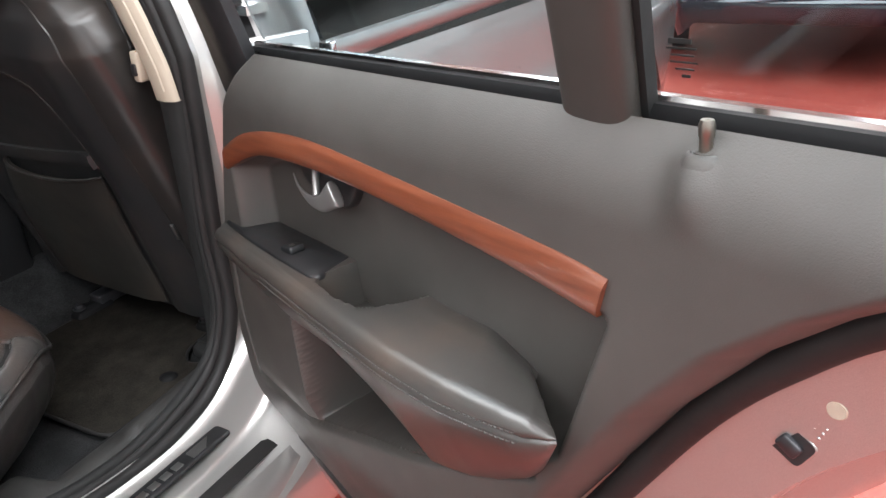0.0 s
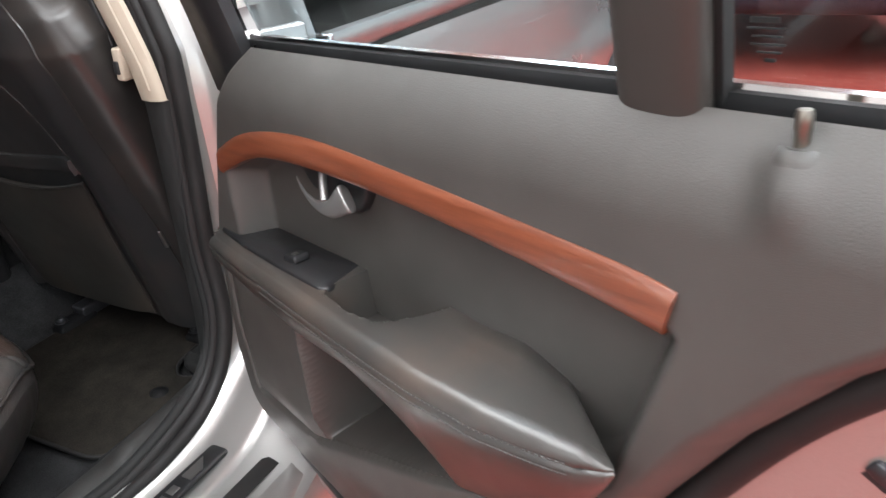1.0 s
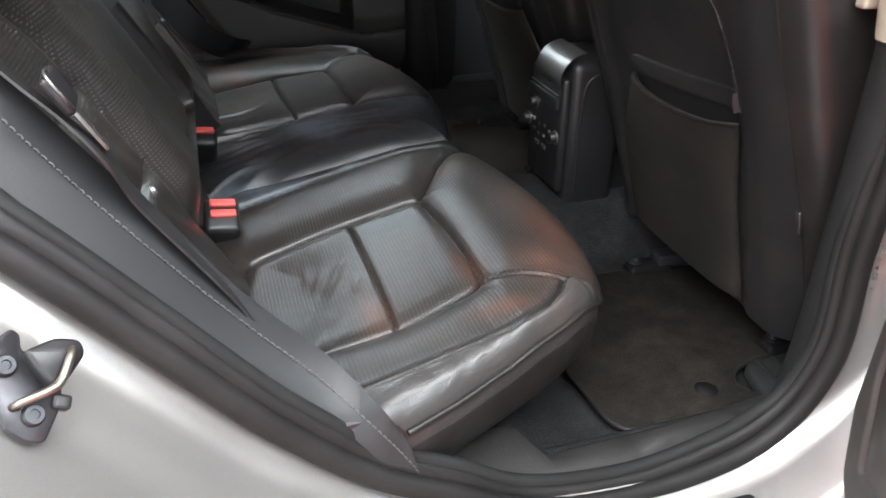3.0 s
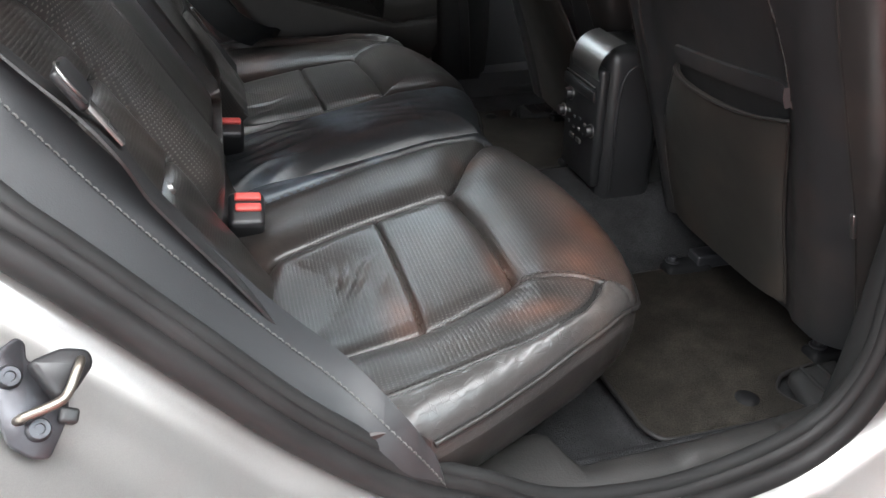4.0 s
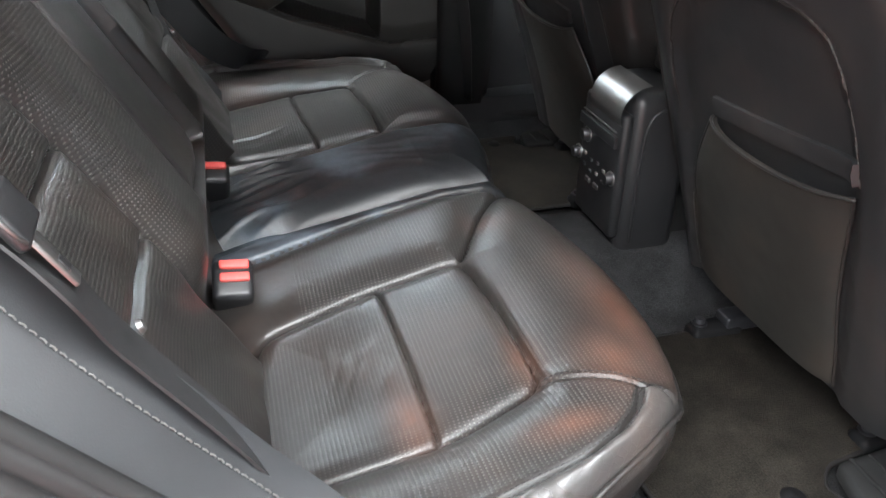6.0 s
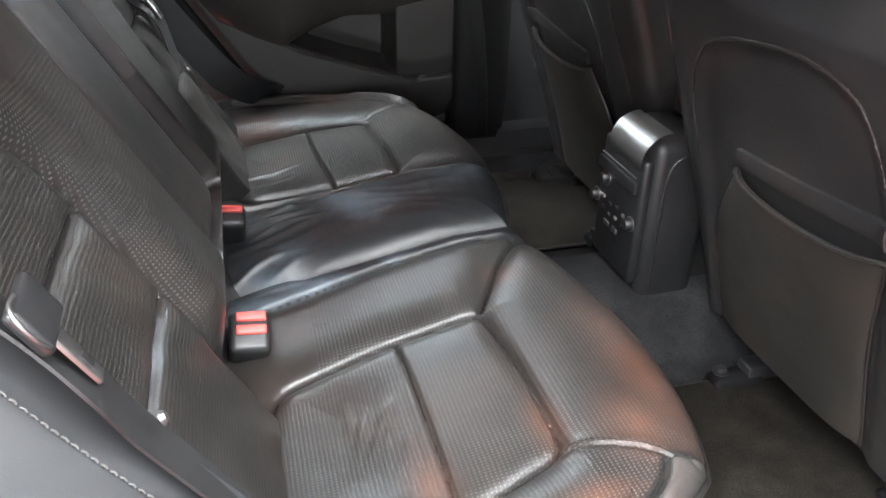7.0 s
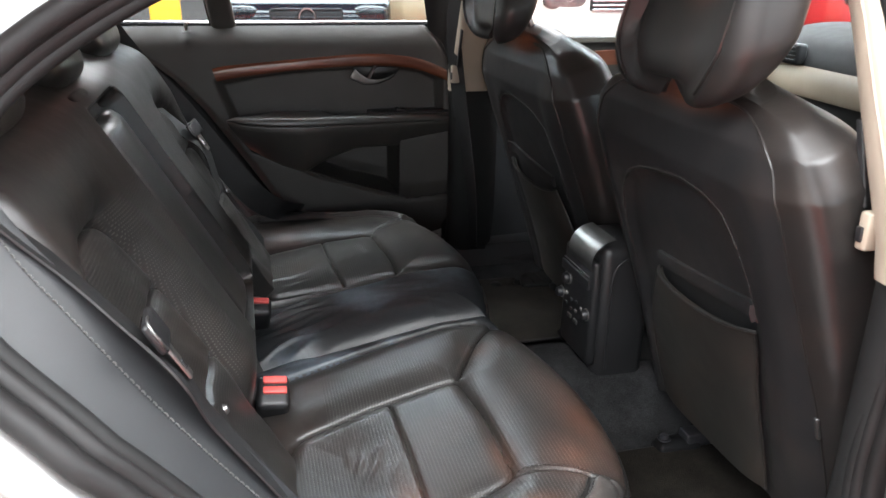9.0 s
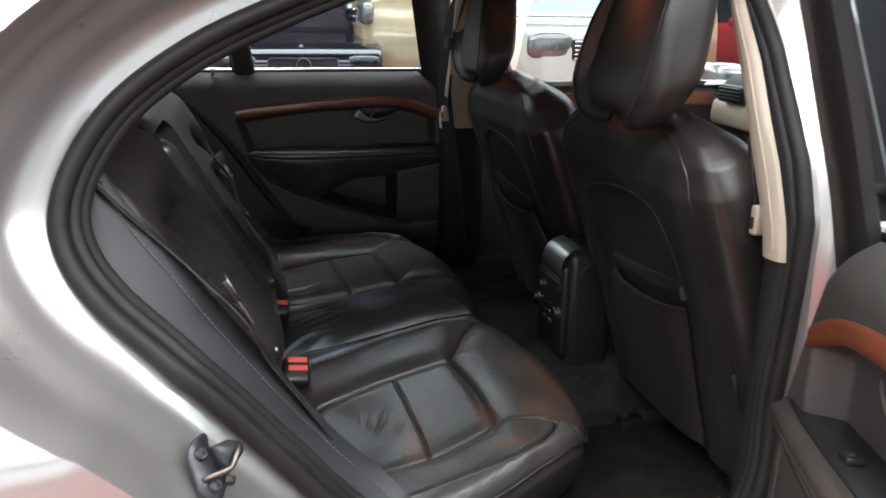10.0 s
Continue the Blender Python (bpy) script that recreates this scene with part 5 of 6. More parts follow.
    rim = spline([(-0.141, 0.15, 0.024), (-0.139, 0.33, 0.026), (-0.137, 0.51, 0.022)], 10)
    part("armrest_piping", tube(rim, 0.0024, 8), LEATHER, back, "thin black piping")
    part("pull_recess", puff((0.115, 0.05, 0.03), (-0.085, 0.553, 0.022), (0.4, 0.4), 14), HARD, back, "black pull recess")
    for x, w in ((-0.40, 0.27), (-0.01, 0.23), (0.40, 0.27)):
        head = puff((w, 0.18, 0.10), (x, 0.675, -0.002), (0.6, 0.5), 24)
        posts = [tube([(x + d, 0.56, -0.02), (x + d, 0.63, -0.02)], 0.006, 8, up=(0, 0, 1)) for d in (-0.05, 0.05)]
        h = part("head_restraint", joined(head, *posts), [LEATHER, CHROME], back, "black leather head restraint")
        k = len(head[1])
        h.data.polygons.foreach_set("material_index", [0] * k + [1] * (len(h.data.polygons) - k))
    return back


backrest()


def side_bolster(sign):
    """Fixed trim between the door opening and the backrest."""
    inner = spline([(-0.60, 0.51, 1.20), (-0.505, 0.583, 1.03), (-0.425, 0.604, 0.925), (-0.338, 0.608, 0.80), (-0.258, 0.615, 0.69), (-0.198, 0.650, 0.640), (-0.157, 0.712, 0.613), (-0.138, 0.719, 0.580), (-0.125, 0.722, 0.548), (-0.123, 0.724, 0.470)], 10)
    outer_e = spline([(-0.575, 0.545, 1.14), (-0.540, 0.625, 0.99), (-0.50, 0.672, 0.915), (-0.412, 0.715, 0.80), (-0.32, 0.718, 0.69), (-0.250, 0.722, 0.605), (-0.190, 0.730, 0.535), (-0.145, 0.734, 0.480), (-0.123, 0.736, 0.445)], 10)
    rows = []
    for a, b in zip(inner, outer_e):
        line = []
        for t in np.linspace(0, 1, 16):
            p = a * (1 - t) + b * t
            lift = 0.008 * math.sin(math.pi * t) ** 0.8
            line.append((p[0] + lift * 0.75, sign * p[1], p[2] + lift * 0.66))
        q = a + np.array((-0.05, -0.006, -0.04))
        rows.append([(q[0], sign * q[1], q[2])] + line)
    t = thing("side_bolster", None, "smooth dark grey stitched side bolster", "seat trim")
    part("cover", grid(np.array(rows)), TRIM, t)
    P = []
    for i, r in enumerate(rows):
        P.append(tuple(0.5 * (np.array(r[6]) + np.array(r[7])) + np.array((0.0008, 0, 0.0008))))
    part("stitching", stitches(spline(np.array(P)[::2], 3), (0.6, 0, 0.6), 0.0075, 0.0052, 0.0010), COARSE, t, "coarse grey stitching")
    return t


side_bolster(-1)
side_bolster(1)


def belt(sign, tongue, low):
    b = thing("seat_belt", None, "black seat belt with metal tongue hanging by the backrest", "seat belt", "rear seat belts")
    tx, ty, tz = tongue
    P = spline([(-0.66, sign * 0.50, 1.16), (tx - 0.175, ty * 0.92, tz + 0.185), (tx - 0.10, ty * 0.94, tz + 0.105), (tx - 0.045, ty * 0.972, tz + 0.048), (tx, ty, tz), low, (low[0] + 0.07, low[1] + sign * 0.004, low[2] - 0.11), (low[0] + 0.14, low[1] + sign * 0.01, low[2] - 0.24)], 8)
    flat = [(-0.022, -0.0012), (0.022, -0.0012), (0.022, 0.0012), (-0.022, 0.0012)]
    face = Vector((0.93, 0.10, 0.36)) if sign < 0 else Vector((0.82, -0.30, 0.5))
    part("webbing", sweep(P, flat, tuple(face)), WEBBING, b)
    d = Vector((0.48, 0.02 * sign, -0.88)).normalized()
    fw = face.copy()
    fw = (fw - fw.dot(d) * d).normalized()
    m = Matrix((fw.cross(d).normalized(), d, fw)).transposed().to_4x4()
    m.translation = Vector(tongue) + fw * 0.005 - d * 0.022
    def at(geo):
        return [tuple(m @ Vector(v)) for v in geo[0]], geo[1]
    head = part("tongue_head", at(block((0.054, 0.034, 0.010), (0, -0.030, 0.002), 0.0045)), HARD, b, "black tongue grip")
    part("tongue_loop", at(tube(spline([(-0.010, -0.048, 0.006), (-0.026, -0.050, 0.007), (-0.034, -0.043, 0.007), (-0.034, -0.028, 0.007), (-0.026, -0.018, 0.006)], 6), 0.0014, 8)), SATIN, head, "dull metal loop")
    blade = part("tongue_blade", at(plate(rounded([(-0.009, -0.014), (0.009, -0.014), (0.008, 0.027), (-0.008, 0.027)], 0.003), 0.003, None, 0.0008)), SATIN, b, "metal tongue")
    part("blade_slot", at(block((0.008, 0.010, 0.0015), (0, 0.012, 0.0032), 0.0005)), HARD, blade, "slot")
    mm = Matrix.Translation(Vector(low) + Vector((0.012, 0.0, 0.008))) @ face.to_track_quat("Z", "Y").to_matrix().to_4x4()
    part("stop_button", lathe([(0.0, 0.004), (0.004, 0.0035), (0.006, 0.0)], 16, mm), SATIN, b, "small metal stop button")
    return b


belt(-1, (-0.363, -0.627, 0.864), (-0.341, -0.617, 0.808))
belt(1, (-0.388, 0.52, 0.820), (-0.36, 0.55, 0.70))


def buckle(at, count):
    b = thing("belt_buckle", pose(*at, 34, 6, 0), "black belt buckle with red release button", "belt buckle", "rear belt buckles")
    w = 0.018 * count + 0.022
    part("body", block((0.052, w, 0.075), (0.0, -0.008 * (count - 1) - 0.004, -0.038), 0.009), HARD, b)
    for k in range(count):
        part("button", block((0.038, 0.0125, 0.010), (0.002, 0.006 - 0.018 * k, 0.0), 0.003), RED, b, "red release button")
    return b


buckle((-0.277, -0.190, 0.592), 2)
buckle((-0.294, 0.112, 0.600), 1)


# ---------------------------------------------------------------- centre console
def console():
    c = thing("centre_console", None, "black centre console with rear vent and climate panel", "console")
    X, hw = 0.335, 0.076
    part("body", block((0.56, hw * 2 - 0.05, 0.29), (X + 0.35, 0, 0.586), 0.022, 4), DARKTRIM, c)
    part("rear_module", block((0.11, hw * 2, 0.345), (X + 0.065, 0, 0.560), 0.02, 4), HARD, c, "black rear module")
    for sd in (-1, 1):
        part("side_edge", tube(spline([(X + 0.034, sd * hw, 0.475), (X + 0.031, sd * hw, 0.60), (X + 0.034, sd * hw, 0.672), (X + 0.048, sd * hw, 0.702), (X + 0.085, sd * hw, 0.713)], 6), 0.003, 8), HARD, c, "moulded side edge")
    part("trim_line", block((0.003, 0.12, 0.0018), (X - 0.005, 0.008, 0.668), 0.0005), SATIN, c, "thin metal line")
    part("face", block((0.02, hw * 2 - 0.012, 0.22), (X + 0.006, 0.0, 0.592), 0.008), HARD, c, "black rear face")
    prof = [(X - 0.004, 0.682), (X - 0.008, 0.698), (X - 0.004, 0.716), (X + 0.006, 0.731), (X + 0.022, 0.741), (X + 0.040, 0.745)]
    P = spline(prof, 6)
    rows = [[(p[0], y, p[1]) for y in np.linspace(-hw + 0.012, hw - 0.03, 10)] for p in P]
    part("vent_cover", grid(np.array(rows)), SATIN, c, "brushed metal vent cover")
    part("armrest_lid", puff((0.36, 0.19, 0.05), (X + 0.29, 0, 0.752), (0.3, 0.3), 20), LEATHER, c, "black console armrest lid")
    part("vent_slot", block((0.006, 0.13, 0.02), (X - 0.006, 0.008, 0.652), 0.002), HARD, c, "air slot")
    for y, z, r in ((0.045, 0.628, 0.011), (0.072, 0.586, 0.010), (-0.052, 0.588, 0.010)):
        k = part("knob", lathe([(0.0, 0.012), (r * 0.8, 0.012), (r, 0.009), (r * 1.05, 0.0)], 20, Matrix.Translation((X - 0.004, y, z)) @ Matrix.Rotation(radians(-90), 4, "Y")), HARD, c, "black knob")
        part("ring", lathe([(r * 1.1, 0.002), (r * 1.28, 0.0015), (r * 1.3, 0.0)], 20, Matrix.Translation((X - 0.004, y, z)) @ Matrix.Rotation(radians(-90), 4, "Y")), CHROME, k, "bright ring")
    for i in range(4):
        for j in range(2):
            part("key", block((0.004, 0.008, 0.0055), (X - 0.005, 0.045 - 0.024 * i, 0.594 - 0.02 * j - 0.004 * (i % 2)), 0.001), SILVER if (i + j) % 3 == 0 else DARKMETAL, c, "small marked key")
    for y in (0.025, -0.005):
        part("key", block((0.004, 0.018, 0.009), (X - 0.005, y, 0.552), 0.002), SATIN, c, "lower key")
    return c


console()


# ---------------------------------------------------------------- front seats
SEAT_H = 0.642
POCKET_L = [(-0.176, 0.02), (-0.180, 0.10), (-0.176, 0.17), (-0.160, 0.235), (-0.112, 0.316)]
POCKET_R = [(0.138, 0.02), (0.136, 0.10), (0.137, 0.17), (0.146, 0.25), (0.165, 0.329)]
ARCH = [(-0.192, 0.30), (-0.190, 0.40), (-0.160, 0.470), (-0.101, 0.503), (-0.03, 0.516), (0.03, 0.521), (0.085, 0.514), (0.125, 0.495), (0.150, 0.452), (0.162, 0.404), (0.168, 0.345)]
EDGE_SEAM = [(0.085, 0.640), (0.15, 0.634), (0.195, 0.616), (0.228, 0.584), (0.243, 0.52), (0.248, 0.42), (0.252, 0.32), (0.255, 0.214), (0.250, 0.02)]


def seat_half(t):
    return float(np.interp(t, [0, 0.25, 0.5, 0.75, 0.86, 0.93, 0.975, 1.0], [0.260, 0.278, 0.295, 0.298, 0.290, 0.266, 0.225, 0.165]))


def seat_rear(q, t):
    """How far the rear face stands out, at a share q of the half width and t of the height."""
    d = float(np.interp(t, [0, 0.3, 0.7, 0.86, 0.94, 0.98, 1.0], [0.085, 0.080, 0.072, 0.062, 0.040, 0.018, 0.0]))
    x = d * max(0.0, 1 - abs(q) ** 4.8) ** 0.275 + 0.052 * t ** 2.2
    y, z = q * seat_half(t), t * SEAT_H
    # hollowed panel inside the arched seam, and a full border round it
    inside = float(lump(0.012, -0.02, SEAT_SDF(y, z)))
    x -= 0.010 * inside
    x += 0.006 * math.exp(-((abs(y) - 0.205) / 0.03) ** 2) * float(lump(0.98, 0.8, t))
    return x


def arch_distance():
    """A coarse table of the distance to the arched panel's outline."""
    ring = np.array(ARCH + [(0.150, 0.02), (0.150, -0.05), (-0.192, -0.05)])
    ys, zs = np.linspace(-0.32, 0.32, 129), np.linspace(-0.02, 0.66, 137)
    T = sdf(ring, *np.meshgrid(ys, zs, indexing="ij"))

    def at(y, z):
        i = min(max(int(round((y + 0.32) / 0.005)), 0), 128)
        j = min(max(int(round((z + 0.02) / 0.005)), 0), 136)
        return T[i, j]
    return at


SEAT_SDF = arch_distance()


def on_seat(points, n=8, lift=0.0):
    """A line over the seat's rear face through points (across, up)."""
    return np.array([(seat_rear(y / seat_half(z / SEAT_H), z / SEAT_H) + lift, y, z) for y, z in spline(points, n)])


def seat_back_shapes():
    """Front seat in its own space: x back (towards the rear bench), y across, z up along the back."""
    out = []
    rows, kinds = [], []
    seam_z, seam_y = [p[1] for p in EDGE_SEAM][::-1], [p[0] for p in EDGE_SEAM][::-1]
    for t in np.linspace(0, 1, 110) ** 0.8:
        w = seat_half(t)
        line = []
        for a in np.linspace(-math.pi / 2, math.pi / 2, 130):
            q = np.sign(math.sin(a)) * abs(math.sin(a)) ** 0.8
            line.append((seat_rear(q, t), w * q, t * SEAT_H))
        for a in np.linspace(math.pi / 2, 3 * math.pi / 2, 40)[1:-1]:
            q = math.sin(a)
            line.append((0.052 * t ** 2.2 - (0.11 - 0.05 * float(lump(0.9, 1.0, t))) * abs(math.cos(a)) ** 0.6, w * q, t * SEAT_H + 0.012 * abs(math.cos(a)) * float(lump(0.85, 1.0, t))))
        rows.append(line)
    m = len(rows[0])
    V, F = grid(np.array(rows), close_v=True)
    top = [tuple(p) for p in np.array(rows[-1])]
    k = len(V)
    c = np.array(top).mean(0)
    V = V + [(0.5 * p[0] + 0.5 * c[0], 0.5 * p[1] + 0.5 * c[1], p[2] + 0.012) for p in top] + [(c[0], c[1], c[2] + 0.014)]
    b = k - m
    F = F + [tuple(range(m))[::-1]] + [(b + j, k + j, k + (j + 1) % m, b + (j + 1) % m)[::-1] for j in range(m)] + [(k + j, k + m, k + (j + 1) % m)[::-1] for j in range(m)]
    kinds = []
    for f in F:
        p = np.mean([V[i] for i in f], 0)
        kinds.append(1 if abs(p[1]) > np.interp(p[2], seam_z, seam_y) or p[0] < 0.01 else 0)
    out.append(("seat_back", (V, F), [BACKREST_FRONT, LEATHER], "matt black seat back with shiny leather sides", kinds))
    # map pocket with a slack elastic top
    L, Rr = spline(POCKET_L, 8), spline(POCKET_R, 8)
    rows = []
    for i, (a, b) in enumerate(zip(L, Rr)):
        t = i / (len(L) - 1)
        line = []
        for q in np.linspace(0, 1, 44):
            y, z = a * (1 - q) + b * q
            e = abs(2 * q - 1)
            belly = 0.004 + 0.016 * max(0.0, 1 - e ** 5) ** 0.6 + 0.010 * t * (1 - e * e)
            z -= 0.008 * t * t * (1 - e * e)
            line.append((seat_rear(y / seat_half(z / SEAT_H), z / SEAT_H) + belly, y, z))
        rows.append(line)
    edge = rows[-1]
    rows.append([(x - 0.009, y, z - 0.003) for x, y, z in edge])
    out.append(("map_pocket", grid(np.array(rows)), POCKETCLOTH, "dark ribbed map pocket", None))
    out.append(("pocket_piping", tube(np.array(edge), 0.0024, 6), LEATHER, "piped pocket edge", None))
    for col in (0, -1):
        out.append(("pocket_seam", tube(np.array([r[col] for r in rows[:-1:2]]) + np.array((0.002, 0, 0)), 0.0022, 6), LEATHER, "pocket side seam", None))
    # elastic band above the pocket
    band = np.array([(seat_rear(y / 0.29, z / SEAT_H) + 0.004, y, z) for y, z in spline([(-0.105, 0.336), (0.02, 0.345), (0.166, 0.362)], 12)])
    out.append(("pocket_band", sweep(band, [(-0.004, -0.013), (0.002, -0.014), (0.004, 0.0), (0.002, 0.012), (-0.004, 0.012)]), FRONT, "elastic band of the pocket", None))
    arch = on_seat(ARCH)
    out.append(("back_seam", tube(arch, 0.0017, 6), LEATHER, "arched back seam", None))
    out.append(("back_stitching", stitches(arch + np.array((0.0012, 0, 0.004)), (1, 0, 0), 0.007, 0.0045, 0.0006), STITCH, "fine grey stitching", None))
    for sg in (-1, 1):
        line = on_seat([(sg * y, z) for y, z in EDGE_SEAM], 8, 0.0005)
        out.append(("side_seam", tube(line, 0.0018, 6), LEATHER, "piped side seam", None))
    tag = on_seat([(0.255, 0.235), (0.255, 0.200)], 2, 0.003)[1]
    out.append(("zip_tag", block((0.005, 0.007, 0.034), tuple(tag), 0.0015), SATIN, "small zip puller", None))
    return out


def headrest_point(h, b):
    """A point of the tall headrest at a share h of its height and an angle b round it."""
    zc = math.sin(-math.pi / 2 + math.pi * h)
    hh = (zc + 1) / 2
    rr = max(0.0, 1 - abs(zc) ** 3.2) ** (1 / 2.4)
    w = float(np.interp(hh, [0, 0.2, 0.45, 0.7, 1], [0.166, 0.170, 0.136, 0.097, 0.068])) * rr ** 0.6
    cb, sb = math.cos(b), math.sin(b)
    x = 0.062 * rr * np.sign(cb) * abs(cb) ** 0.6
    y = w * np.sign(sb) * abs(sb) ** 0.55
    q = abs(y) / max(w, 1e-4)
    seam = headrest_seam(hh)
    if cb > 0:
        x -= 0.034 * rr * (1 - float(lump(seam - 0.10, seam + 0.03, q))) * math.sin(math.pi * min(1, 0.25 + 0.75 * hh))
        x += float(groove(np.array(q - seam), 0.025, 0.005)) * rr
    x += -0.15 * (hh - 0.35) + 0.045
    z = 0.826 + 0.150 * zc - 0.030 * float(lump(0.40, 0.85, q)) * max(0.0, 1 - hh / 0.5) ** 1.3
    return (x, y + 0.050 + 0.075 * hh, z)


def headrest_seam(hh):
    return float(np.interp(hh, [0, 0.25, 0.55, 0.8, 1.0], [0.66, 0.76, 0.86, 0.92, 0.95]))


def head_rest_geo():
    n, k = 64, 96
    rows = [[headrest_point(i / (n - 1), 2 * math.pi * j / k) for j in range(k)] for i in range(n)]
    return grid(np.array(rows), close_v=True, flip=True)


def headrest_piping(sg):
    """Piped seam between the hollow and a side wing."""
    P = []
    for h in np.linspace(0.16, 0.93, 40):
        hh = (math.sin(-math.pi / 2 + math.pi * h) + 1) / 2
        q = headrest_seam(hh) + 0.02
        P.append(headrest_point(h, sg * math.asin(min(1.0, q ** (1 / 0.55)))))
    return tube(np.array(P) + np.array((0.001, 0, 0)), 0.0024, 6)


def front_seat(sign):
    # x of the seat points to the rear bench
    R = Matrix(((-math.cos(radians(16)), 0, -math.sin(radians(16))), (0, -1, 0), (-math.sin(radians(16)), 0, math.cos(radians(16))))).to_4x4()
    R.translation = (0.540, -0.335 if sign < 0 else 0.350, 0.475)
    s = thing("car_seat", R, "black leather front seat with map pocket and tall headrest", "car seat", "front seats")

    def side(geo):
        return geo if sign < 0 else mirrored(geo, 1)
    parts = {}
    for n, geo, mat, lab, kinds in seat_back_shapes():
        par = parts["map_pocket"] if n in ("pocket_piping", "pocket_seam", "pocket_band") else s
        ob = part(n, side(geo), mat, par, lab)
        if kinds:
            ob.data.polygons.foreach_set("material_index", kinds)
        parts[n] = ob
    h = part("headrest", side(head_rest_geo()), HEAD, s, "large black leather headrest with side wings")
    for sg in (-1, 1):
        part("headrest_piping", side(headrest_piping(sg)), LEATHER, h, "piped seam")
        part("post", side(tube([(0.02, 0.055 * sg + 0.05, 0.60), (0.03, 0.055 * sg + 0.05, 0.72)], 0.007, 10)), CHROME, h, "metal post")
    part("headrest_stud", side(lathe([(0.0, 0.003), (0.003, 0.0025), (0.005, 0.0)], 12, Matrix.Translation((0.062, 0.075, 0.735)) @ Matrix.Rotation(radians(90), 4, "Y"))), BRIGHT, h, "small bright stud")
    part("cushion", puff((0.52, 0.54, 0.16), (-0.36, 0, 0.02), (0.35, 0.35), 24), LEATHER, s, "black leather seat cushion")
    part("base", block((0.46, 0.44, 0.10), (-0.30, 0, -0.045), 0.02), HARD, s, "black seat base")
    return s


front_seat(-1)
front_seat(1)


def seat_rail(y, sign, x=0.43):
    r = thing("seat_rail", pose(x, y, 0.385), "black steel seat rail with bolted end cover", "seat rail", "front seat rails")
    part("rail", block((0.60, 0.034, 0.026), (0.33, 0, 0.022), 0.004), DARKMETAL, r)
    part("end_cover", plate(rounded([(-0.025, -0.018), (0.06, -0.022), (0.06, 0.022), (-0.025, 0.018)], 0.010), 0.020, None, 0.007), SEALBLACK, r, "black plastic end cover")
    b = part("bolt", lathe([(0.0, 0.010), (0.007, 0.010), (0.008, 0.008), (0.008, 0.003), (0.012, 0.002), (0.0125, 0.0)], 18, Matrix.Translation((-0.008, 0.002, 0.0225))), DARKMETAL, r, "steel bolt head")
    part("slider", block((0.05, 0.05, 0.03), (0.16, 0.004 * sign, 0.042), 0.006), DARKMETAL, r, "seat slider")
    return r


for sg in (-1, 1):
    seat_rail(sg * 0.235, sg)
    seat_rail(sg * 0.505, sg, 0.515)


def foot_duct(sign):
    d = thing("air_duct_cover", pose(0.49, sign * 0.57, 0.383), "black ribbed plastic cover beside the floor mat", "duct cover", "duct covers")
    part("shell", plate(rounded([(-0.075, -0.042), (0.09, -0.05), (0.09, 0.05), (-0.055, 0.036)], 0.014), 0.018, None, 0.006), DARKTRIM, d)
    for k in range(3):
        part("rib", block((0.006, 0.07, 0.006), (-0.035 + 0.03 * k, 0, 0.018), 0.002), DARKTRIM, d, "raised rib")
    part("clip", lathe([(0.0, 0.006), (0.006, 0.005), (0.009, 0.0)], 14, Matrix.Translation((0.05, sign * 0.01, 0.018))), PINMETAL, d, "metal clip")


foot_duct(-1)
foot_duct(1)


# ---------------------------------------------------------------- dashboard
def dashboard():
    d = thing("dashboard", pose(0, 0, 0.12), "dark dashboard with beige band and air vents", "dashboard")
    prof = [(1.22, 0.62), (1.16, 0.74), (1.14, 0.84), (1.16, 0.90), (1.22, 0.945), (1.40, 0.965), (1.75, 0.94)]
    P = spline(prof, 6)
    part("top_pad", grid(np.array([[(p[0] + 0.05 * (y / 0.7) ** 2, y, p[1]) for y in np.linspace(-0.70, 0.70, 30)] for p in P])), DARKTRIM, d, "dark soft dashboard pad")
    part("band", grid(np.array([[(1.137 + 0.05 * (y / 0.7) ** 2 - b, y, z) for y in np.linspace(-0.69, 0.69, 30)] for z, b in ((0.79, 0.0), (0.80, 0.008), (0.83, 0.010), (0.86, 0.004), (0.872, -0.012))])), TAN, d, "tan band across the dashboard")
    for y in (-0.56, 0.56):
        v = part("vent", block((0.03, 0.13, 0.055), (1.165, y, 0.895), 0.008), HARD, d, "black air vent")
        for k in range(4):
            part("vane", block((0.012, 0.11, 0.003), (1.147, y, 0.88 + 0.011 * k), 0.001), HARD, v)
    return d


dashboard()


# ---------------------------------------------------------------- sill plate, striker, hinges
def sill_plate():
    s = thing("sill_plate", pose(0, 0, 0), "black sill plate with bright marks on the door sill", "sill plate")
    part("plate", plate(rounded([(-0.16, -0.775), (0.262, -0.775), (0.262, -0.808), (-0.16, -0.808)], 0.008), 0.004, Matrix.Translation((0, 0, 0.4265)), 0.0012), HARD, s)
    part("bright_field", plate(rounded([(0.19, -0.782), (0.235, -0.782), (0.215, -0.800), (0.19, -0.800)], 0.002), 0.001, Matrix.Translation((0, 0, 0.4305)), 0), CHROME, s, "bright metal field")
    for k in range(5):
        part("mark", block((0.016, 0.013, 0.001), (0.165 - 0.022 * k, -0.791, 0.431), 0.0004), CHROME, s, "bright raised mark")
    return s


sill_plate()


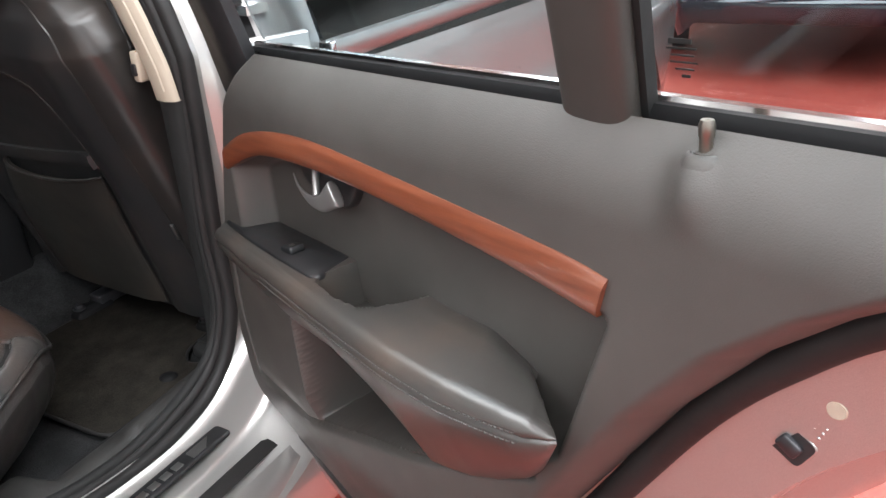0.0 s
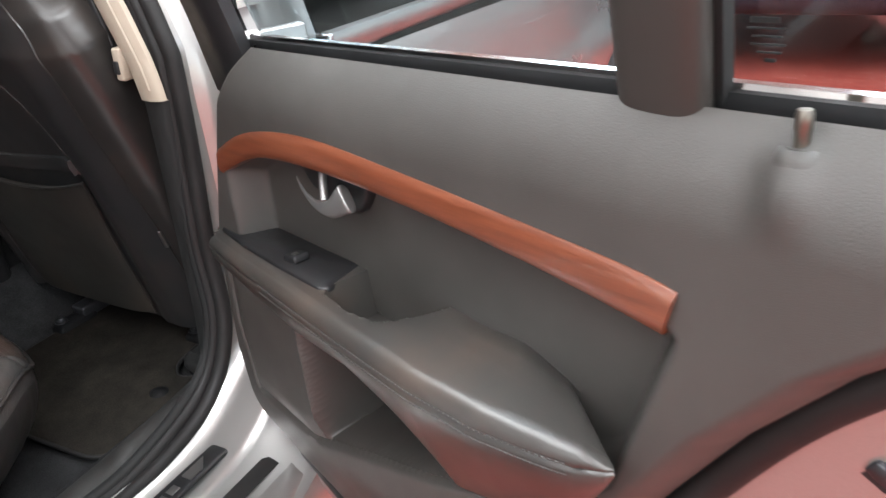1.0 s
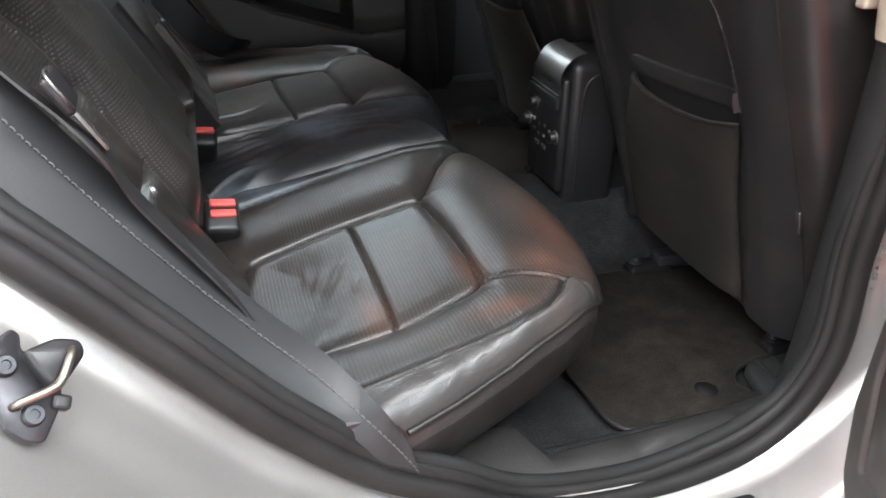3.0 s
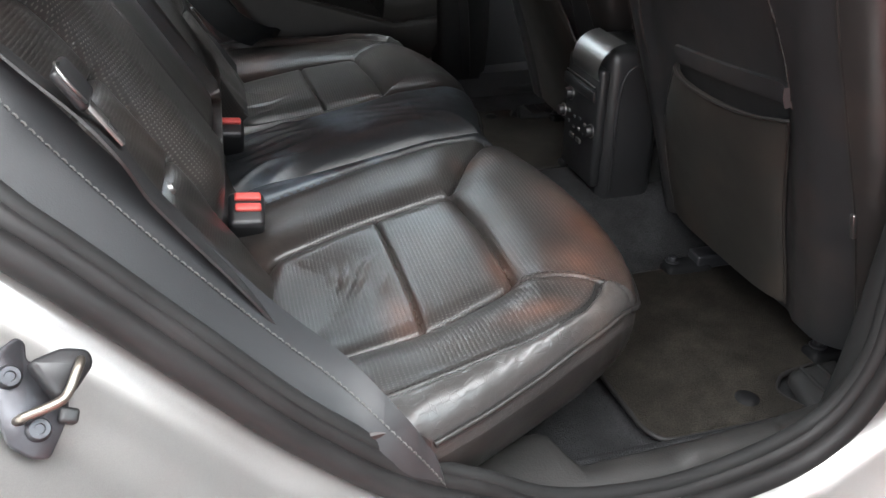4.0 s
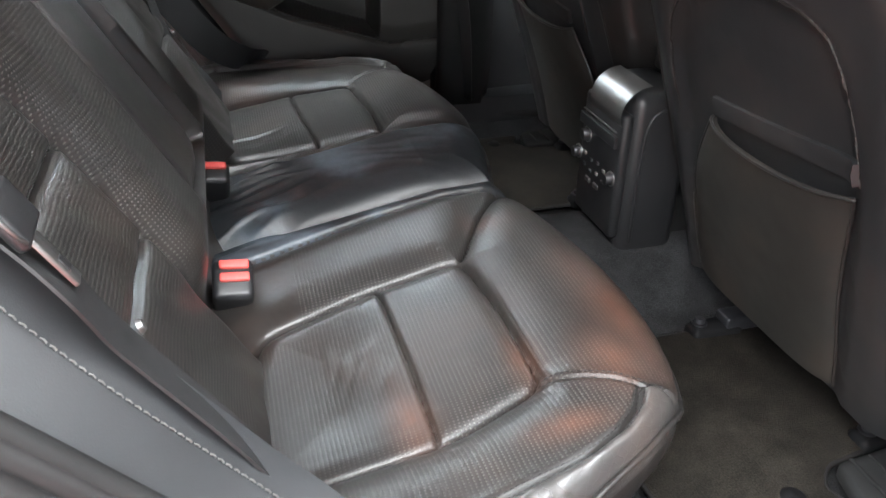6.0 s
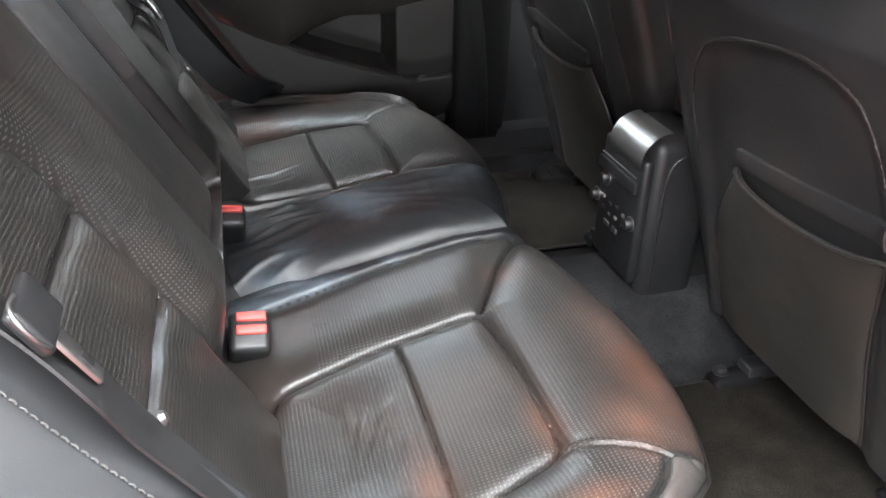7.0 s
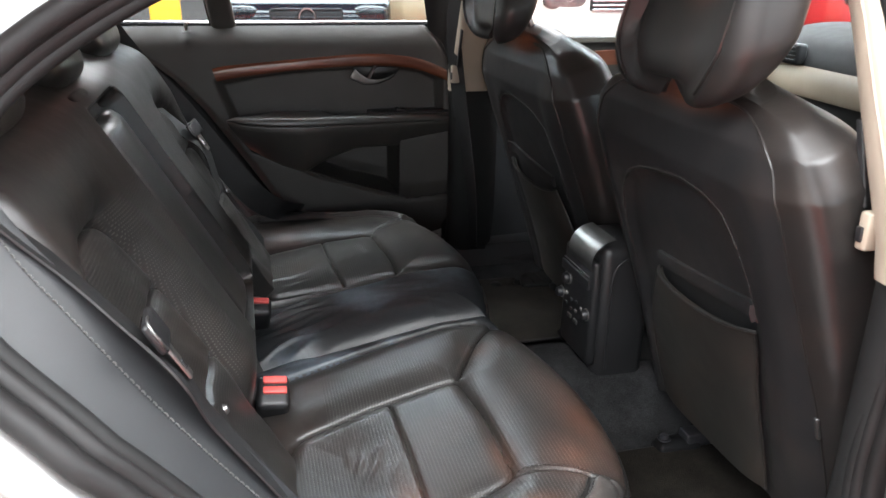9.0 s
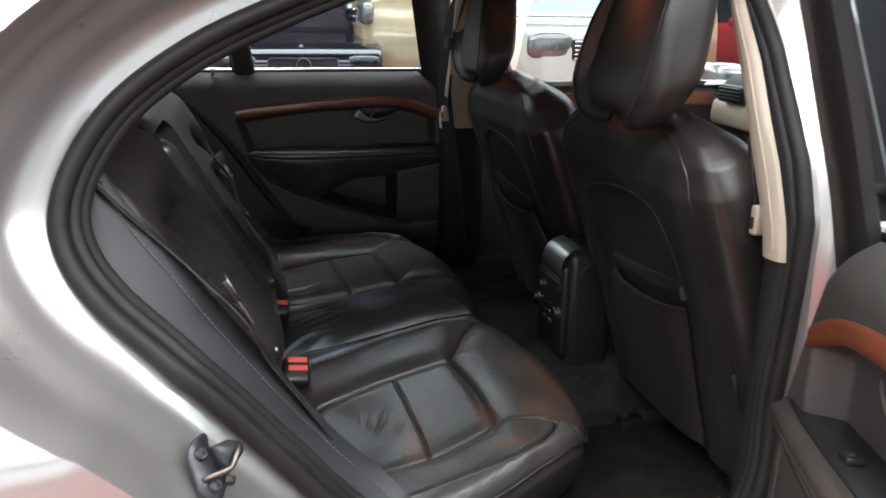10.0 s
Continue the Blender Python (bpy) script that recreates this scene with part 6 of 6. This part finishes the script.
def striker():
    z = Vector((0.50, -0.60, 0.62)).normalized()
    x = Vector((0.97, -0.25, 0.0)); x = (x - x.dot(z) * z).normalized()
    m = Matrix((x, z.cross(x), z)).transposed().to_4x4()
    m = m @ Matrix.Scale(0.86, 4)
    m.translation = (-0.412, -0.812, 0.772)
    s = thing("door_striker", m, "black steel door striker with worn steel loop", "door striker")
    out = rounded([(-0.019, 0.042), (-0.012, 0.039), (-0.009, 0.026), (0.004, 0.024), (0.024, 0.006), (0.027, -0.010), (0.020, -0.041), (0.008, -0.042), (-0.008, -0.035), (-0.020, -0.015), (-0.031, 0.003), (-0.034, 0.018), (-0.028, 0.031)], 0.004)
    part("base_plate", plate(out, 0.006, None, 0.0015), DARKMETAL, s)
    part("guide_wedge", plate(rounded([(-0.010, 0.022), (0.010, 0.036), (0.028, 0.038), (0.034, 0.028), (0.024, 0.004), (0.014, -0.002)], 0.005), 0.018, Matrix.Translation((0, 0, 0.004)), 0.003), HARD, s, "black guide wedge")
    part("loop", tube(spline([(0.024, 0.030, 0.016), (0.023, 0.027, 0.024), (0.021, 0.018, 0.027), (0.018, 0.002, 0.027), (0.012, -0.006, 0.026), (-0.004, -0.016, 0.018), (-0.007, -0.018, 0.004)], 6), 0.0036, 10), PINMETAL, s, "worn steel loop")
    for bx, by in ((-0.018, 0.012), (0.008, -0.022)):
        b = part("bolt", lathe([(0.0, 0.003), (0.0035, 0.003), (0.004, 0.005), (0.007, 0.005), (0.0085, 0.003), (0.009, 0.0)], 18, Matrix.Translation((bx, by, 0.006))), DARKMETAL, s, "socket bolt head")
    part("end_stop", block((0.014, 0.012, 0.012), (0.026, -0.010, 0.006), 0.003), HARD, s, "black rubber stop")
    return s


striker()


def front_door(sign):
    d = thing("front_door", None, "closed front car door with dark card and wood strip", "car door", "front doors")
    rows = []
    for z in np.linspace(0.42, 1.03, 40):
        line = []
        for x in np.linspace(0.50, 1.72, 60):
            y = 0.745 - 0.02 * float(lump(0.70, 0.78, z)) * float(lump(0.86, 0.80, z)) - 0.04 * float(np.clip((z - 0.97) / 0.06, 0, 1)) ** 2 * -1 + 0.015 * float(lump(0.55, 0.5, z))
            line.append((x, sign * y, z))
        rows.append(line)
    part("door_card", grid(np.array(rows)), CARD, d, "dark grey door card")
    P = spline([(0.52, sign * 0.735, 0.975), (0.8, sign * 0.735, 0.99), (1.15, sign * 0.735, 0.985), (1.6, sign * 0.735, 0.96)], 8)
    part("wood_strip", sweep(P, [(-0.006, -0.02), (0.006, -0.02), (0.006, 0.02), (-0.006, 0.02)]), WOOD, d, "reddish brown wood strip")
    P = [(x, sign * 0.77, 1.035) for x in np.linspace(0.45, 1.75, 12)]
    part("belt_strip", sweep(P, [(-0.02, -0.008), (0.02, -0.008), (0.02, 0.006), (-0.02, 0.006)]), BRIGHT, d, "bright belt strip")
    flat_pane("front_pane", [(0.50, sign * 0.775, 1.03), (1.75, sign * 0.775, 1.03), (1.25, sign * 0.60, 1.36), (0.50, sign * 0.60, 1.36)], GLASS, d, "tinted side window pane")
    return d


front_door(-1)
front_door(1)


def far_opening():
    """Trim that closes the far rear door opening round the shut door."""
    rows = []
    for z in np.linspace(0.40, 1.06, 20):
        rows.append([(0.235, 0.735, z), (0.29, 0.70, z), (0.33, 0.695, z), (0.39, 0.72, z), (0.55, 0.74, z)])
    tagged(part("pillar_seal_trim", grid(np.array(rows)), HARD), "dark trim along the closed door edge", "trim", kind="structure")
    rows = [[(x, 0.62, 0.372), (x, 0.64, 0.44), (x, 0.66, 0.478), (x, 0.70, 0.482), (x, 0.80, 0.47)] for x in np.linspace(0.18, 0.62, 20)]
    tagged(part("far_sill_trim", grid(np.array(rows)), TRIM), "dark grey moulded sill trim", "sill trim", kind="structure")


far_opening()


def front_belt():
    """Front seat belt hanging down the far centre pillar."""
    b = thing("front_seat_belt", None, "grey black front seat belt hanging on the pillar", "seat belt")
    P = spline([(0.245, 0.50, 1.30), (0.230, 0.565, 1.20), (0.228, 0.61, 1.10), (0.240, 0.635, 1.0), (0.262, 0.645, 0.85), (0.29, 0.65, 0.65), (0.30, 0.655, 0.48)], 8)
    part("webbing", sweep(P, [(-0.022, -0.0012), (0.022, -0.0012), (0.022, 0.0012), (-0.022, 0.0012)], (-0.75, -0.65, 0.1)), WEBBING, b)
    part("guide", block((0.02, 0.06, 0.035), (0.232, 0.585, 1.165), 0.006), HARD, b, "black belt guide")
    return b


front_belt()


def cup_holder():
    c = thing("cup_holder", pose(0.47, 0.055, 0.7785, 0, 4, 0), "glossy black cup holder with bright rims on the console", "cup holder")
    part("well", lathe([(0.0, 0.002), (0.020, 0.002), (0.024, 0.004), (0.026, 0.012), (0.029, 0.014), (0.031, 0.008), (0.030, -0.010)], 28), HARD, c)
    part("rim", tube(np.array([(0.0285 * math.cos(a), 0.0285 * math.sin(a), 0.0145) for a in np.linspace(0, 2 * math.pi, 40, endpoint=False)]), 0.0014, 8, closed=True), BRIGHT, c, "bright rim")
    part("flap", block((0.006, 0.04, 0.022), (0.030, 0.0, 0.012), 0.003), HARD, c, "black flap")
    return c


cup_holder()


# ---------------------------------------------------------------- mirror and front wheel of this car
def own_wheels():
    for x, s in ((1.93, -1), (1.93, 1), (-0.92, -1), (-0.92, 1)):
        w = thing("wheel", Matrix.Translation((x, s * 0.80, 0.33)) @ Matrix.Rotation(radians(-90 * s), 4, "X"), "black tyre on a silver alloy rim", "wheel", "car wheels")
        part("tyre", lathe([(0.22, -0.1), (0.29, -0.105), (0.325, -0.085), (0.33, 0.0), (0.325, 0.085), (0.29, 0.105), (0.22, 0.1)], 40), TYRE, w)
        part("rim", lathe([(0.22, 0.1), (0.215, 0.09), (0.2, 0.05), (0.08, 0.06), (0.06, 0.075), (0.0, 0.077)], 40), CHROME, w, "silver alloy rim")


own_wheels()


def wing_mirror(s):
    m = thing("wing_mirror", None, "silver wing mirror with black underside on the front door", "wing mirror", "wing mirrors")
    part("shell", puff((0.14, 0.22, 0.13), (1.42, s * 1.02, 1.02), (0.6, 0.6), 20), PAINT, m, "silver mirror shell")
    part("underside", puff((0.12, 0.19, 0.06), (1.42, s * 1.01, 0.965), (0.6, 0.6), 16), HARD, m, "black lower mirror housing")
    part("arm", sweep([(1.46, s * 0.88, 0.96), (1.45, s * 0.94, 0.965)], circle(0.03, 10)), HARD, m, "black mirror arm")


wing_mirror(-1)
wing_mirror(1)


def front_outer(s):
    """Belt moulding and glass line on the outside of the front door."""
    P = [(x, s * (0.892 - 0.02 * (x - 0.5)), 0.975 - 0.02 * (x - 0.5)) for x in np.linspace(0.50, 1.7, 14)]
    t = thing("door_belt_moulding", None, "bright belt moulding along the front door", "trim strip", "belt mouldings")
    part("strip", sweep(P, [(-0.010, -0.014), (0.006, -0.016), (0.012, 0.0), (0.006, 0.016), (-0.010, 0.016)]), CHROME, t)
    part("end_cap", block((0.012, 0.024, 0.034), (0.495, s * 0.892, 0.975), 0.003), BRIGHT, t, "bright end cap")
    d = thing("front_door_handle", None, "silver outer door handle on the front door", "door handle", "outer handles")
    part("grip", sweep(spline([(0.60, s * 0.925, 0.86), (0.63, s * 0.955, 0.862), (0.74, s * 0.955, 0.862), (0.77, s * 0.925, 0.86)], 6), circle(0.012, 10)), PAINT, d)


front_outer(-1)


# ---------------------------------------------------------------- parked cars
def parked_car(m, paint_mat, label, dark=False, width=1.82, nose=0.78, bonnet=0.98, roof=1.45, length=4.6, star=False, slats=0, suv=False):
    """A parked car: local x across, y from the nose back, z up."""
    car = thing("parked_car", m, label, "car")
    hw = width / 2
    st = [(0.0, 0.80, nose - 0.12, 0.32), (0.04, 0.88, nose - 0.02, 0.26), (0.12, 0.94, nose + 0.05, 0.22), (0.35, 0.99, bonnet - 0.07, 0.2), (0.8, 1.0, bonnet - 0.02, 0.2), (1.15, 1.0, bonnet + 0.02, 0.2),
          (1.3, 1.0, bonnet + 0.08, 0.2), (1.6, 1.0, (bonnet + roof) / 2 + 0.05, 0.2), (1.95, 1.0, roof - 0.06, 0.2), (2.5, 1.0, roof, 0.2), (3.3, 1.0, roof - 0.02, 0.2), (3.9, 0.98, (bonnet + roof) / 2 + (0.2 if suv else 0.05), 0.22), (4.3, 0.95, bonnet + (0.3 if suv else 0.04), 0.25), (4.55, 0.85, bonnet - 0.1, 0.3)]
    Y = np.array([a[0] for a in st])
    ys = np.concatenate([np.linspace(0, 0.4, 16), np.linspace(0.45, 4.55, 60)])
    belt = bonnet + 0.02
    rows = []
    for y in ys:
        k, zt, zb = (np.interp(y, Y, [a[i] for a in st]) for i in (1, 2, 3))
        w = hw * k
        line = []
        for a in np.linspace(0, 1, 30):
            # from the lower left sill, over the top, to the right
            z = zb + (min(zt, belt) - zb) * min(1, a / 0.6)
            x = w * (1 - 0.25 * max(0, (0.45 - z)) ** 1.2) * (1 - 0.05 * ((z - 0.7) / 0.4) ** 2)
            if a > 0.6:
                q = (a - 0.6) / 0.4
                top = max(zt - belt, 0.0)
                z = min(zt, belt) + top * min(1, q * 1.5) + 0.03 * math.sin(q * math.pi / 2)
                lean_in = 0.22 * min(1, q * 1.5) if top > 0.1 else 0.05 * q
                x = (x - lean_in) * (1 - max(0, (q * 1.5 - 1) / 0.5)) if q * 1.5 > 1 else x - lean_in
            line.append((x, y, z))
        line = line + [(-x, y, z) for x, y, z in line[-2::-1]]
        rows.append(line)
    V, F = grid(np.array(rows))
    nose_cap = tuple(range(len(rows[0])))
    F.append(nose_cap)
    body = part("body", (V, F), [paint_mat, DARKGLASS], car)
    A = np.asarray(V)
    mats = []
    for f in F:
        c = A[list(f)].mean(0)
        glassy = c[2] > belt + 0.04 and 1.28 < c[1] < 4.2 and (c[2] < roof - 0.07)
        mats.append(1 if glassy and len(f) == 4 else 0)
    body.data.polygons.foreach_set("material_index", mats)
    gw = 0.50 if slats else 0.36
    gr = part("grille", block((gw * 2, 0.05, 0.2 if slats else 0.16), (0, 0.02, nose - 0.10), 0.02), HARD, car, "black grille")
    for i in range(slats or 3):
        part("slat", block((gw * 1.9, 0.03, 0.022), (0, -0.012, nose - 0.18 + i * (0.16 / max(1, (slats or 3) - 1))), 0.006), DARKMETAL if dark else BRIGHT, gr, "dark grille bar" if dark else "bright grille bar")
    if star:
        part("badge", lathe([(0.062, 0.0), (0.07, 0.012), (0.082, 0.012), (0.088, 0.0)], 28, Matrix.Translation((0, -0.03, nose - 0.09)) @ Matrix.Rotation(radians(90), 4, "X")), BRIGHT, car, "round bright badge")
        part("bonnet_badge", lathe([(0.0, 0.012), (0.02, 0.01), (0.024, 0.0)], 18, Matrix.Translation((0, 0.2, bonnet - 0.07)) @ Matrix.Rotation(radians(20), 4, "X")), CHROME, car, "small round badge")
    for s in (-1, 1):
        part("headlamp", puff((0.46 if suv else 0.34, 0.16, 0.27 if suv else 0.15), (s * hw * 0.70, 0.07, nose - 0.06), (0.6, 0.6), 18, turn=None), DARKGLASS if dark else LENS, car, "dark headlamp" if dark else "clear headlamp")
        part("reflector", lathe([(0.0, -0.02), (0.04, -0.01), (0.05, 0.0)], 16, Matrix.Translation((s * hw * 0.70, -0.012, nose - 0.06)) @ Matrix.Rotation(radians(90), 4, "X")), DARKMETAL if dark else CHROME, car, "round lamp reflector")
        part("door_mirror", puff((0.2, 0.1, 0.13), (s * (hw + 0.06), 1.55, belt + 0.05), (0.6, 0.6), 12), paint_mat, car)
        for y in (0.85, 3.55):
            wm = Matrix.Translation((s * (hw - 0.11), y, 0.33)) @ Matrix.Rotation(radians(90 * s), 4, "Y")
            w = part("wheel", lathe([(0.21, -0.1), (0.3, -0.1), (0.33, -0.07), (0.33, 0.07), (0.3, 0.115), (0.21, 0.105)], 28, wm), TYRE, car, "black tyre")
            part("rim", lathe([(0.21, 0.105), (0.19, 0.07), (0.06, 0.085), (0.0, 0.09)], 28, wm), CHROME, w, "alloy rim")
    part("bumper", block((width * 0.86, 0.12, 0.16), (0, 0.03, 0.40), 0.05), paint_mat, car, "front bumper")
    part("lower_intake", block((width * 0.55, 0.05, 0.10), (0, 0.0, 0.50), 0.02), HARD, car, "black lower intake")
    return car


parked_car(pose(0.34, 6.6, 0), NAVY, "black blue saloon car parked nose first", dark=True, nose=0.80, bonnet=0.97, roof=1.42, star=True)
parked_car(pose(3.32, 5.5, 0), PEARL, "white off-road car with bright barred grille", width=2.0, nose=1.02, bonnet=1.12, roof=1.8, slats=5, suv=True)
parked_car(pose(1.05, 8.0, 0, 0, 0, -90), SAND, "sand beige van parked sideways behind the row", nose=1.3, bonnet=1.5, roof=2.0, suv=True)
parked_car(pose(7.3, 6.4, 0), SCARLET, "red car parked at the end of the row", nose=1.0, bonnet=1.12, roof=1.6, suv=True)
# added and placed to darken the view through the open door's rear pane
parked_car(pose(4.3, -1.3, 0, 0, 0, -78), NAVY, "dark car parked across the hall", nose=0.78, bonnet=0.95)


def yellow_bollard():
    b = thing("yellow_barrier", pose(-0.84, 5.1, 0), "yellow painted steel barrier post", "barrier")
    part("post", block((0.22, 0.16, 1.02), (0, 0, 0.51), 0.02), YELLOW, b)
    part("foot", block((0.26, 0.2, 0.02), (0, 0, 0.01), 0.004), DARKMETAL, b, "dark steel foot")


yellow_bollard()
